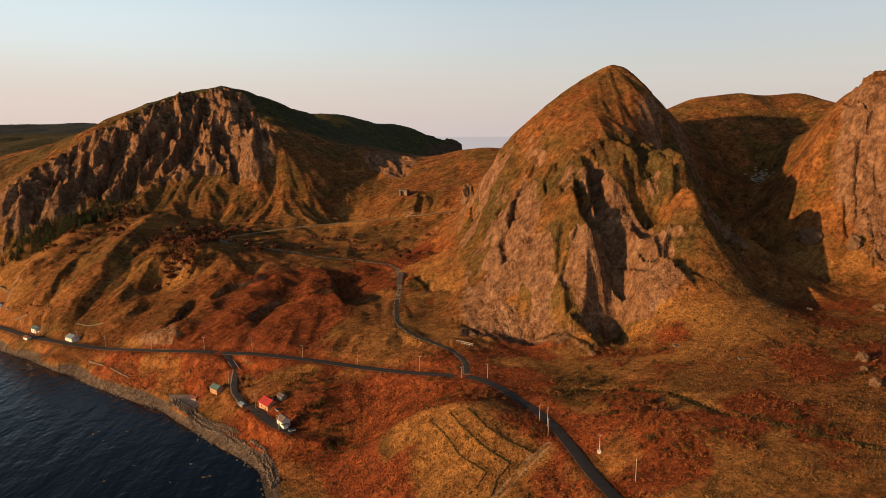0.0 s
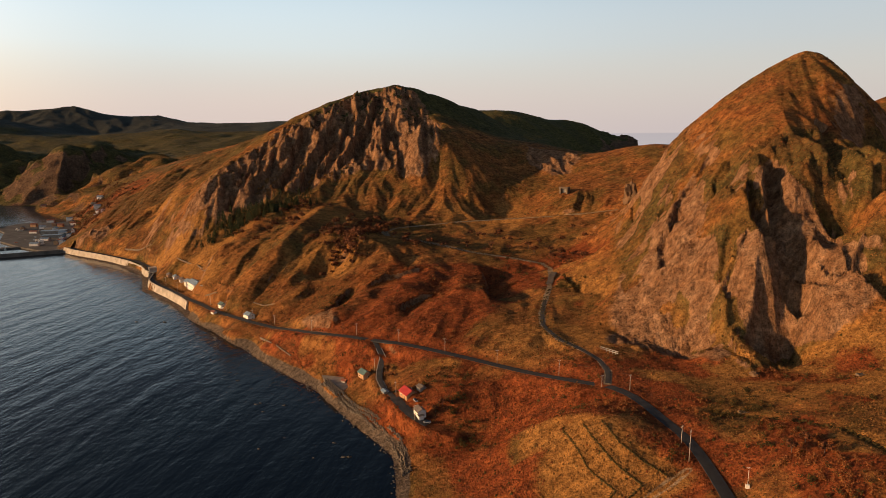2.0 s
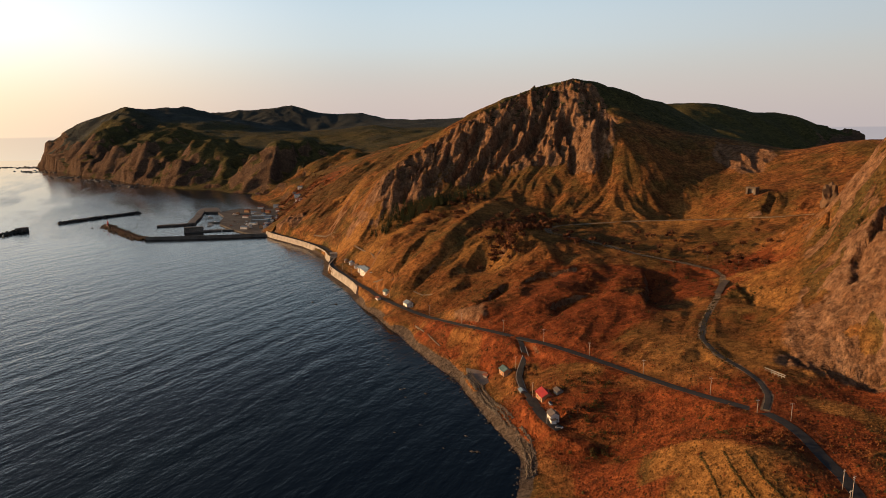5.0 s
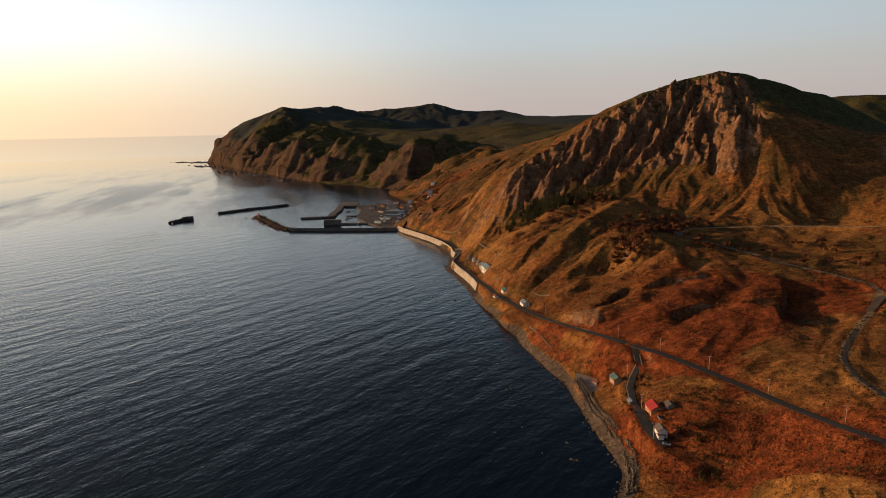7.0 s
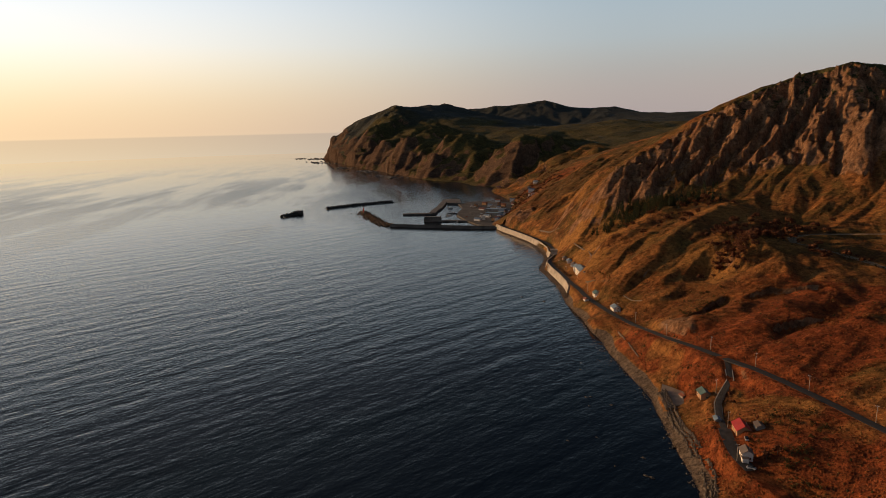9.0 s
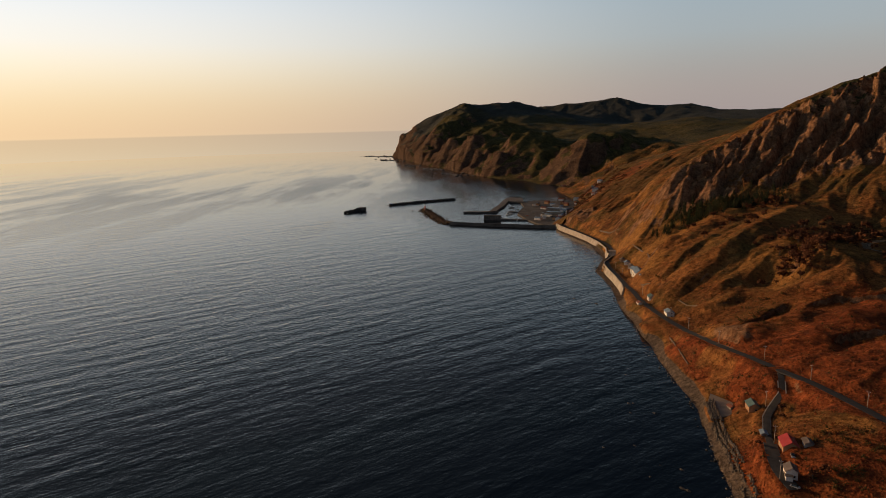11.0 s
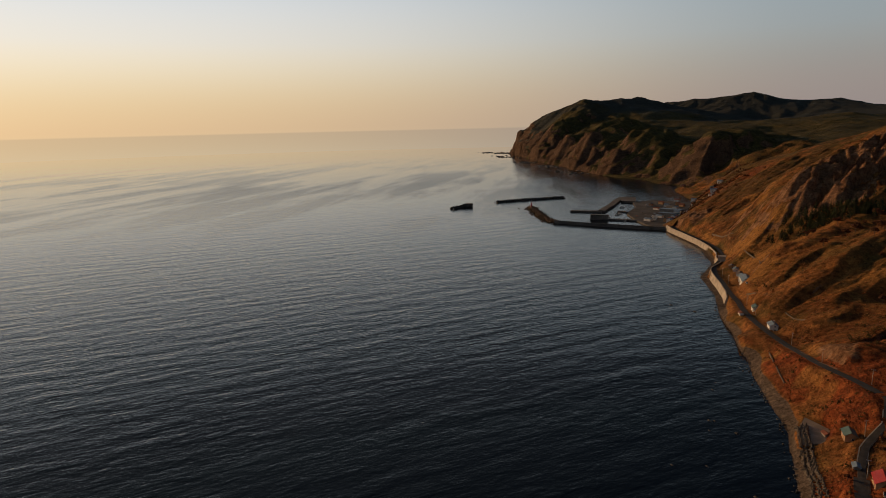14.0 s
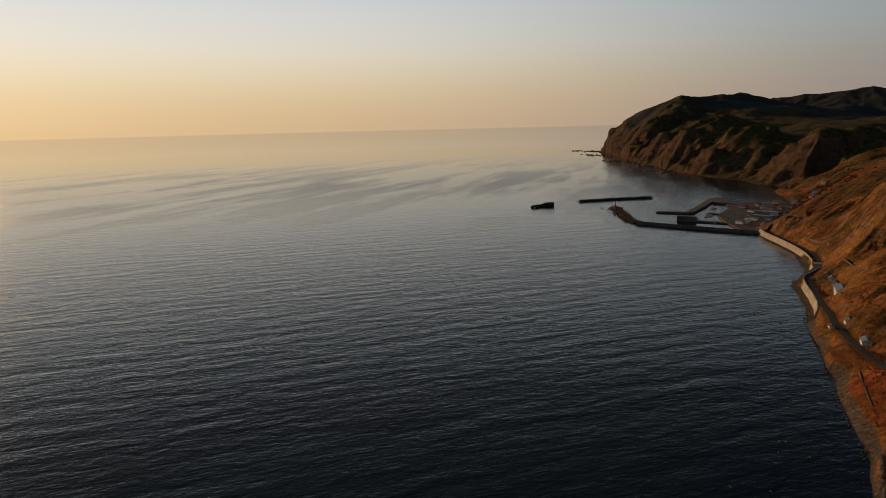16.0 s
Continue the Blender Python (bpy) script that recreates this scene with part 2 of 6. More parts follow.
nt.links.new(times(nt, times(nt, with_reach(0.09, 0.05, 350.0, 2600.0), with_reach(1.0, 0.1, 2600.0, 4700.0)), grey(nt, calm, -0.5, 1.0)), first.node.inputs["Strength"])
second = bump(nt, b, chop, 0.7, 0.75, first)
nt.links.new(times(nt, times(nt, with_reach(0.4, 0.08, 350.0, 2600.0), with_reach(1.0, 0.1, 2600.0, 4700.0)), grey(nt, calm, -0.3, 1.0)), second.node.inputs["Strength"])

FACED_CONCRETE = plain("stained_retaining_concrete", (0.13, 0.095, 0.065), 0.9, 0.4, 0.3, relief=0.05)
SHORE_CONCRETE = plain("sea_worn_concrete", (0.13, 0.105, 0.08), 0.9, 0.5, 0.35, relief=0.05)
ASPHALT = plain("worn_asphalt", (0.022, 0.024, 0.028), 0.92, 0.6, 0.3)
YARD = plain("sandy_bare_concrete", (0.30, 0.245, 0.19), 0.95, 0.4, 0.25, relief=0.03)
LANE = plain("cracked_old_asphalt", (0.045, 0.042, 0.04), 0.9, 0.6, 0.35)
CONCRETE = plain("weathered_concrete", (0.36, 0.32, 0.27), 0.9, 0.3, 0.3, relief=0.03)
DARK_CONCRETE = plain("wet_dark_concrete", (0.11, 0.10, 0.09), 0.85, 0.2, 0.4)
QUAY = plain("oil_stained_quay_concrete", (0.062, 0.058, 0.056), 0.9, 0.12, 0.45)
PALE_WALL = plain("white_painted_siding", (0.72, 0.69, 0.64), 0.7, 0.6, 0.12)
TAN_WALL = plain("tan_painted_siding", (0.42, 0.24, 0.12), 0.8, 0.6, 0.2)
GREY_WALL = plain("grey_board_siding", (0.22, 0.20, 0.18), 0.85, 0.6, 0.25)
RED_TIN = plain("red_painted_tin", (0.40, 0.035, 0.028), 0.5, 0.5, 0.15)
GREEN_TIN = plain("faded_green_tin", (0.10, 0.17, 0.16), 0.5, 0.5, 0.2)
BLUE_TIN = plain("blue_grey_tin", (0.22, 0.30, 0.38), 0.5, 0.5, 0.2)
BROWN_TIN = plain("brown_grey_tin", (0.16, 0.13, 0.11), 0.55, 0.5, 0.2)
RUST_TIN = plain("rusty_tin", (0.26, 0.09, 0.05), 0.7, 0.5, 0.3)
GLASS = plain("dark_window_glass", (0.015, 0.018, 0.022), 0.08, 0.5, 0.1, relief=0.0)
TIMBER = plain("weathered_timber", (0.16, 0.12, 0.085), 0.9, 1.0, 0.3)
WHITE_METAL = plain("white_painted_metal", (0.7, 0.68, 0.64), 0.5, 1.0, 0.1)
RED_METAL = plain("red_painted_metal", (0.5, 0.04, 0.03), 0.5, 1.0, 0.1)
RUBBER = plain("black_rubber", (0.02, 0.02, 0.02), 0.8, 1.0, 0.2)
CAR_PAINT = plain("silver_car_paint", (0.45, 0.46, 0.48), 0.3, 1.0, 0.05, 0.4, 0.0)
WIRE = plain("dark_cable", (0.03, 0.03, 0.03), 0.6)
BOULDER = plain("lichen_boulder", (0.13, 0.075, 0.038), 0.95, 0.25, 0.4, relief=0.15)
SHORE_ROCK = plain("wet_shore_rock", (0.05, 0.045, 0.04), 0.7, 0.3, 0.4, relief=0.1)
BARK = plain("grey_bark", (0.10, 0.075, 0.055), 0.95, 1.5, 0.3)


def leafy(name, stops, rough=0.85):
    """Leaves or grass whose tone changes from clump to clump."""
    m, nt, b = material(name)
    g = nt.nodes.new("ShaderNodeNewGeometry")
    c = ramp(nt, g.outputs["Random Per Island"], stops)
    c = mix(nt, times(nt, grey(nt, noise_node(nt, 1.2), 0.45, 0.7), 0.3), c, (0.02, 0.014, 0.006))
    nt.links.new(c, b.inputs["Base Color"])
    b.inputs["Roughness"].default_value = rough
    b.inputs["Specular IOR Level"].default_value = 0.1
    return m


TUFT_OCHRE = leafy("dry_grass_tufts", [(0.0, (0.14, 0.068, 0.020)), (0.5, (0.22, 0.108, 0.031)), (1.0, (0.33, 0.165, 0.048))])
TUFT_RED = leafy("red_autumn_shrubs", [(0.0, (0.12, 0.034, 0.013)), (0.5, (0.20, 0.055, 0.018)), (1.0, (0.29, 0.098, 0.030))])
TUFT_DARK = leafy("dark_green_shrubs", [(0.0, (0.045, 0.032, 0.011)), (1.0, (0.09, 0.065, 0.02))])
PINE = leafy("dark_pine_needles", [(0.0, (0.010, 0.018, 0.008)), (1.0, (0.045, 0.055, 0.02))])
BUSH_RUST = leafy("rusty_scrub_leaves", [(0.0, (0.12, 0.045, 0.016)), (0.6, (0.22, 0.08, 0.026)), (1.0, (0.32, 0.14, 0.044))])
AUTUMN = leafy("rusty_autumn_leaves", [(0.0, (0.035, 0.016, 0.008)), (0.6, (0.11, 0.04, 0.02)), (1.0, (0.19, 0.085, 0.035))])

# ---- the lie of the land ----
# coastline, from below the camera round the bay to the far cape and back behind the hills
COAST = [(20, -400), (-20, -60), (-45, 120), (-62, 220), (-80, 268), (-96, 306), (-113, 321), (-137, 341), (-168, 370),
         (-198, 390), (-231, 411), (-276, 442), (-320, 472), (-359, 495), (-418, 541), (-482, 578), (-530, 636),
         (-613, 688), (-726, 727), (-790, 760), (-850, 850), (-940, 960), (-1050, 1040), (-1180, 1110), (-1267, 1172),
         (-1329, 1225), (-1408, 1216), (-1495, 1245), (-1640, 1237), (-1721, 1251), (-1990, 1297), (-2081, 1333)]
COAST_FAR = [(-2400, 1402), (-2800, 1520), (-3312, 1668), (-3385, 1683), (-3440, 1780), (-3560, 2100), (-3850, 2600), (-4200, 3200),
             (-3900, 4200), (-600, 4600), (-60, 3300), (110, 3000), (-40, 2400), (-60, 1700), (160, 1300), (700, 1250), (1300, 900), (1300, -400)]
# ridges, spurs and slopes: x, y, height
PEAK_EAST = [(165, 644, 229), (192, 611, 201), (229, 662, 190), (130, 668, 206), (95, 663, 181), (65, 640, 164),
             (161, 500, 160), (93, 468, 135), (100, 408, 83), (37, 492, 77), (42, 420, 53), (80, 372, 47), (63, 395, 45), (120, 400, 69),
             (180, 455, 78), (150, 450, 112), (60, 560, 125), (120, 560, 176), (195, 467, 95), (178, 472, 131), (176, 492, 154), (200, 450, 83), (176, 450, 107), (232, 545, 76), (170, 760, 150)]
RIDGE_BACK = [(308, 803, 209), (372, 800, 213), (452, 835, 218), (396, 652, 204), (338, 543, 201), (350, 552, 209), (380, 520, 212),
              (318, 499, 128), (290, 433, 67), (415, 755, 167), (335, 680, 119), (285, 612, 89), (247, 536, 66), (262, 735, 178), (600, 700, 190), (600, 400, 150)]
PEAK_WEST = [(-321, 975, 240), (-357, 950, 225), (-390, 921, 213), (-426, 842, 180), (-444, 783, 140), (-459, 727, 113),
             (-480, 701, 102), (-570, 760, 80), (-627, 776, 51), (-232, 828, 168), (-214, 985, 178), (-235, 780, 116), (-254, 714, 78), (-178, 1045, 163),
             (-61, 848, 112), (-84, 925, 140), (-100, 868, 119), (-43, 764, 98), (-300, 860, 165), (-340, 800, 130), (-380, 720, 95), (-156, 795, 111), (-128, 858, 121), (-560, 880, 130), (-700, 880, 90)]
SADDLE = [(-298, 1111, 229), (-256, 1223, 206), (-190, 1134, 174), (-130, 1042, 156), (-71, 977, 143), (-28, 960, 136), (14, 950, 142),
          (52, 899, 150), (-260, 1400, 185), (0, 1250, 60), (-450, 1200, 190), (30, 800, 115), (90, 760, 130), (200, 1150, 40)]
VALLEY = [(-112, 766, 72), (10, 716, 86), (30, 672, 97), (-38, 543, 49), (-211, 619, 64), (-117, 582, 55), (-232, 573, 67),
          (-365, 627, 64), (-274, 530, 38), (-242, 557, 47), (-138, 483, 44), (-79, 472, 47), (-56, 418, 39), (-85, 412, 35), (13, 383, 41), (0, 450, 46),
          (0, 600, 66), (-430, 655, 54), (-385, 566, 33), (-60, 660, 63), (-300, 640, 72)]
FIELDS = [(11, 338, 38), (64, 248, 38), (12, 278, 41), (51, 264, 38), (-25, 319, 19), (-50, 318, 9.5), (3, 264, 29), (-100, 346, 18),
          (-87, 327, 14), (-139, 374, 12), (-144, 405, 28), (-213, 445, 26), (-275, 475, 11), (-400, 559, 10), (-467, 592, 7), (-198, 428, 25),
          (0, 245, 21), (26, 234, 27), (61, 217, 38), (95, 193, 50), (141, 194, 58), (172, 278, 59), (212, 352, 63), (155, 314, 58)]
FIELDS_NEAR = [(112, 300, 52), (112, 264, 54), (113, 400, 60), (83, 255, 48), (-48, 271, 8), (100, 345, 46), (20, 150, 30), (120, 100, 60), (60, -100, 60), (300, 250, 75), (500, 150, 110), (-20, 300, 27),
               (900, 300, 140), (1000, 800, 120), (800, -200, 120), (35, 310, 40), (250, 450, 72), (215, 418, 67), (234, 432, 75), (-20, 380, 36), (-5, 340, 34), (-60, 380, 30)]
SHORE_BLUFFS = [(-120, 335, 6), (-160, 372, 7), (-190, 402, 8), (-232, 424, 10), (-285, 455, 9), (-340, 490, 7), (-520, 640, 8), (-600, 700, 9),
                (-540, 690, 32), (-640, 740, 24), (-720, 752, 22), (-700, 800, 45), (-830, 870, 25), (-930, 1030, 68), (-900, 960, 40), (-1040, 1080, 30),
                (-1200, 1140, 13), (-1106, 1306, 56), (-1051, 1356, 88)]
CAPE = [(-3303, 1692, 90), (-3264, 1728, 145), (-3187, 1831, 222), (-3055, 1966, 289), (-2945, 2048, 266), (-3093, 2359, 291), (-2946, 2388, 254),
        (-2622, 1807, 173), (-1790, 1391, 141), (-2055, 1393, 80), (-1348, 1342, 103), (-1464, 1361, 88), (-2350, 1480, 120), (-2700, 1600, 150),
        (-2100, 1500, 120), (-1600, 1420, 90), (-2250, 1600, 95), (-1900, 1650, 110)]
HILLS_FAR = [(-2396, 2270, 169), (-2013, 2237, 164), (-1608, 2064, 141), (-1573, 1687, 93), (-1633, 2301, 157), (-900, 1700, 110), (-700, 2200, 150),
             (-1500, 2900, 160), (-470, 2557, 232), (-446, 2764, 251), (-356, 2878, 227), (-216, 2992, 211), (-100, 2998, 173), (17, 3000, 139), (90, 2998, 100), (-200, 2300, 120)]
RIDGE_FAR = [(-3520, 2873, 281), (-3405, 3015, 294), (-3192, 3250, 323), (-3069, 3371, 281), (-2818, 3529, 273), (-2611, 3567, 229),
             (-2324, 3650, 222), (-2960, 3450, 268), (-2019, 3685, 230), (-2700, 2900, 150), (-3300, 2750, 170), (-1500, 3700, 210), (-3300, 3700, 200)]

shore = np.array(COAST + COAST_FAR, float)


def shore_distance(x, y):
    """Metres to the coastline, positive on land."""
    best = np.full(x.shape, 1e9)
    inside = np.zeros(x.shape, bool)
    for (ax, ay), (bx, by) in zip(shore, np.roll(shore, -1, 0)):
        dx, dy = bx - ax, by - ay
        k = np.clip(((x - ax) * dx + (y - ay) * dy) / (dx * dx + dy * dy), 0, 1)
        best = np.minimum(best, (x - ax - k * dx) ** 2 + (y - ay - k * dy) ** 2)
        if by != ay:
            inside ^= ((ay > y) != (by > y)) & (x < dx * (y - ay) / dy + ax)
    return np.where(inside, 1, -1) * np.sqrt(best)


knots = np.array(PEAK_EAST + RIDGE_BACK + PEAK_WEST + SADDLE + VALLEY + FIELDS + FIELDS_NEAR + SHORE_BLUFFS + CAPE + HILLS_FAR + RIDGE_FAR
                 + [(x, y, 0.5) for x, y in COAST + COAST_FAR], float)


def spread(ax, ay, bx, by):
    return np.sqrt((ax - bx) ** 2 + (ay - by) ** 2 + 14.0 ** 2)


pull = spread(knots[:, None, 0], knots[:, None, 1], knots[None, :, 0], knots[None, :, 1])
weights = np.linalg.solve(np.block([[pull, np.ones((len(knots), 1))], [np.ones((1, len(knots))), np.zeros((1, 1))]]), np.append(knots[:, 2], 0))


def smooth_height(x, y):
    z = np.full(x.shape, weights[-1])
    for (kx, ky, _), w in zip(knots, weights):
        z += w * spread(x, y, kx, ky)
    return z


def smooth_slope(x, y):
    gx, gy = np.zeros(x.shape), np.zeros(x.shape)
    for (kx, ky, _), w in zip(knots, weights):
        r = w / spread(x, y, kx, ky)
        gx += (x - kx) * r
        gy += (y - ky) * r
    return gx, gy


def lattice(x, y, seed):
    """Random values at whole places."""
    h = (x.astype(np.int64) * 374761393 + y.astype(np.int64) * 668265263 + seed * 1442695041) & 0x7FFFFFFF
    h = ((h ^ (h >> 13)) * 1274126177) & 0x7FFFFFFF
    return ((h ^ (h >> 16)) & 0xFFFF) / 65535.0


def value_noise(x, y, seed):
    fx, fy = np.floor(x), np.floor(y)
    u, v = x - fx, y - fy
    u, v = u * u * u * (u * (u * 6 - 15) + 10), v * v * v * (v * (v * 6 - 15) + 10)
    a, b_ = lattice(fx, fy, seed), lattice(fx + 1, fy, seed)
    c, d = lattice(fx, fy + 1, seed), lattice(fx + 1, fy + 1, seed)
    return (a + (b_ - a) * u) + ((c + (d - c) * u) - (a + (b_ - a) * u)) * v


def fractal(x, y, size, octaves, seed, ridged=False):
    """Sums of noise, about -1 to 1 (ridged: 0 to 1 with sharp crests)."""
    out, gain, total = np.zeros(x.shape), 1.0, 0.0
    for k in range(octaves):
        a = radians(37 * k)
        xs, ys = (x * math.cos(a) - y * math.sin(a)) / size, (x * math.sin(a) + y * math.cos(a)) / size
        n = value_noise(xs + 17.3 * k, ys - 9.1 * k, seed + k) * 2 - 1
        out += gain * ((1 - np.abs(n)) ** 2 if ridged else n)
        total += gain
        gain, size = gain * 0.5, size * 0.5
    return out / total


def runnels(x, y, sx, sy, size, seed):
    """Rills that run down the slope (sx, sy): stripes across it, gathered from scattered centres. Returns height and its slope."""
    px, py = x / size, y / size
    ix, iy = np.floor(px), np.floor(py)
    total, h, hx, hy = (np.zeros(x.shape) for _ in range(4))
    for i in range(-1, 3):
        for j in range(-1, 3):
            cx, cy = ix + i, iy + j
            dx = px - cx - 0.5 * lattice(cx, cy, seed)
            dy = py - cy - 0.5 * lattice(cx, cy, seed + 7)
            w = np.exp(-2.0 * (dx * dx + dy * dy))
            k = math.tau * (dx * sx + dy * sy)
            total += w
            h += w * np.cos(k)
            hx -= w * np.sin(k) * sx
            hy -= w * np.sin(k) * sy
    return h / total, hx / total, hy / total


def eroded(x, y, gx, gy, size, octaves, seed):
    """Branching gullies, about -1 to 1."""
    n = np.maximum(np.hypot(gx, gy), 1e-6)
    sx, sy = -gy / n, gx / n
    out, gain = np.zeros(x.shape), 1.0
    for k in range(octaves):
        h, hx, hy = runnels(x, y, sx, sy, size, seed + 13 * k)
        out += gain * h
        sx, sy = sx - 0.55 * gain * hy, sy + 0.55 * gain * hx
        gain, size = gain * 0.5, size * 0.52
    return out / 1.6


def smoothstep(v, lo, hi):
    k = np.clip((v - lo) / (hi - lo), 0, 1)
    return k * k * (3 - 2 * k)


# roads and tracks on the plan
MAIN_ROAD = [(85, 60), (76, 130), (66, 190), (61, 221), (59, 234), (56, 252), (53, 263), (49, 275), (44, 285), (37, 298), (31, 313), (23, 327), (14, 337), (2, 344),
             (-15, 354), (-32, 364), (-50, 373), (-68, 381), (-88, 389), (-104, 395), (-124, 402), (-145, 407), (-171, 417), (-200, 426), (-226, 440),
             (-250, 454), (-275, 465), (-303, 479), (-322, 490), (-343, 503), (-366, 520), (-392, 535), (-430, 560), (-462, 580), (-490, 602), (-512, 630), (-540, 660), (-575, 684), (-624, 704), (-673, 722), (-723, 738), (-755, 755)]
SIDE_ROAD = [(-145, 407), (-138, 398), (-132, 390), (-131, 381), (-128, 371), (-119, 358), (-108, 344), (-100, 334), (-91, 325), (-80, 320), (-66, 316)]
OLD_TRACK = [(13, 341), (13, 357), (7, 373), (-5, 389), (-18, 402), (-31, 425), (-34, 446), (-35, 473), (-35, 499), (-37, 538), (-41, 566), (-50, 581), (-76, 589),
             (-119, 595), (-156, 611), (-190, 619), (-212, 621), (-222, 637), (-217, 658), (-190, 680), (-156, 708), (-111, 722), (-54, 722), (-15, 717), (12, 711)]
FIELD_PATH = [(61, 307), (87, 296), (105, 282), (111, 268), (116, 255), (125, 245), (136, 235), (144, 226), (152, 214), (162, 200)]
BEACH_RAMP = [(-152, 409), (-160, 403), (-168, 398), (-182, 390)]
TERRACES = [[(11, 283), (19, 271), (28, 263), (37, 256)], [(3, 285), (7, 276), (16, 264), (28, 251), (22, 245), (19, 237)], [(-6, 286), (1, 273), (7, 262), (18, 250), (13, 243)]]
FARM_TRACK = [(45, 259), (32, 248), (21, 236), (8, 219)]
SEA_WALL = [(-384, 524), (-400, 537), (-430, 557), (-455, 572), (-476, 586), (-488, 597), (-497, 612), (-507, 628), (-516, 634)]
SEA_WALL_FAR = [(-516, 634), (-527, 639), (-551, 660), (-586, 681), (-628, 700), (-678, 717), (-728, 733), (-756, 746)]
# spurs and gullies: from, to, height, half width
RELIEF = [(-373, 655, -390, 556, 12, 16), (-311, 680, -315, 505, 13, 18), (-194, 547, -275, 484, 11, 13), (-162, 525, -200, 434, 8, 12),
          (-345, 640, -352, 540, -5, 16), (-244, 690, -248, 548, -10, 20), (-166, 510, -186, 440, -7, 11), (-113, 515, -148, 424, -6, 12), (-90, 524, -41, 474, -5, 11),
          (-30, 505, -4, 478, -4, 8), (-146, 492, -80, 480, 6, 9), (-70, 600, -64, 560, -4, 12), (-688, 905, -640, 745, 12, 22), (-600, 850, -560, 690, 13, 20),
          (-640, 820, -600, 720, -7, 18), (-500, 780, -470, 640, 10, 18), (-540, 760, -520, 660, -5, 16), (-930, 1030, -890, 950, 16, 28), (-820, 960, -760, 840, 12, 24), (-880, 980, -840, 890, -6, 20)]
RELIEF_EAST = [(150, 500, 105, 385, -13, 12), (100, 470, 70, 380, 7, 14), (160, 480, 130, 400, -9, 9), 
               (60, 520, 40, 430, 6, 12), (-66, 348, -40, 338, 4, 15), (250, 560, 262, 500, -8, 14), (40, 620, 20, 560, -7, 12), (70, 318, 140, 300, -2, 7)]
# spurs and hollows of the headland
RELIEF_FAR = [(-2391, 1767, -2030, 1345, 38, 75), (-1500, 1700, -1350, 1340, 26, 60), (-1695, 1460, -1706, 1280, 22, 50), (-1090, 1340, -1180, 1280, 32, 48), (-1530, 1520, -1530, 1300, -30, 60),
              (-2230, 1700, -2260, 1420, -36, 85), (-1255, 1480, -1262, 1310, -26, 45), (-1880, 1620, -1850, 1300, -26, 60), (-2900, 1900, -2620, 1520, 24, 80), (-2700, 1850, -2480, 1500, -26, 70)]
# clefts and buttress edges: the ground drops sharply on the east side of each line and eases back; line, drop, reach
CLEFTS = [([(-422, 843), (-409, 789), (-403, 741)], 24, 20), ([(-389, 869), (-385, 807), (-375, 744)], 22, 18), ([(-354, 957), (-341, 882), (-342, 810)], 24, 18),
          ([(-319, 908), (-306, 858), (-278, 801)], 15, 13), ([(-303, 962), (-270, 900), (-240, 830), (-218, 781)], 11, 24),
          ([(-457, 765), (-444, 724), (-445, 697)], 12, 13), ([(-374, 899), (-362, 836), (-360, 788)], 14, 12), ([(-441, 802), (-426, 755), (-424, 720)], 15, 13),
          ([(-368, 926), (-344, 853)], 12, 10), ([(-293, 872), (-265, 802)], 12, 10),
          ([(106, 498), (109, 448), (109, 424), (113, 412)], 25, 12), ([(95, 472), (95, 452), (96, 435)], 20, 7), ([(158, 560), (146, 503)], 9, 7),
          ([(137, 466), (143, 449), (151, 440)], 16, 9), ([(154, 481), (169, 478), (173, 462)], 12, 8), ([(190, 500), (202, 472), (206, 446)], 10, 14),
          ([(93, 403), (88, 390)], 12, 7), ([(117, 430), (124, 420), (130, 406)], 10, 8), ([(184, 554), (172, 496)], 10, 8), ([(77, 562), (62, 540), (55, 515)], 7, 9),
          ([(78, 436), (72, 418)], 7, 7), ([(47, 498), (42, 461)], 6, 7),
          ([(338, 548), (338, 527)], 10, 8), ([(328, 545), (320, 528)], 9, 7), ([(333, 505), (325, 488)], 12, 8), ([(311, 495), (303, 478)], 9, 6),
          ([(255, 493), (261, 485), (265, 471), (269, 447)], 3.0, 7), ([(216, 357), (199, 331), (189, 312)], 0.9, 3), ([(173, 343), (176, 320)], 1.4, 5), ([(152, 330), (167, 303)], 1.2, 5),
          ([(-144, 458), (-136, 476), (-123, 488)], 7, 14), ([(-185, 502), (-180, 519), (-158, 535)], 7, 15), ([(-205, 465), (-203, 497)], 8, 13), ([(-26, 534), (-14, 490)], 5, 9), ([(-96, 540), (-84, 508), (-80, 482)], 10, 24)]
ROCK_AREAS = [[(-520, 690), (-480, 790), (-372, 985), (-300, 1000), (-238, 900), (-208, 830), (-222, 775), (-290, 790), (-370, 735), (-440, 665)],
              [(18, 405), (85, 358), (150, 388), (208, 430), (238, 500), (245, 640), (205, 620), (168, 535), (112, 525), (78, 560), (62, 655), (28, 665), (12, 540)],
              [(300, 425), (345, 415), (430, 500), (400, 580), (345, 575), (326, 548), (310, 505)], [(-118, 948), (-52, 930), (-40, 850), (-70, 845), (-102, 880)],
              [(-760, 748), (-690, 742), (-690, 775), (-740, 790)], [(-218, 450), (-200, 448), (-190, 437), (-208, 438)]]


TERRACE_FIELD = [(0, 292), (30, 268), (45, 255), (20, 232), (-10, 245), (-12, 280)]
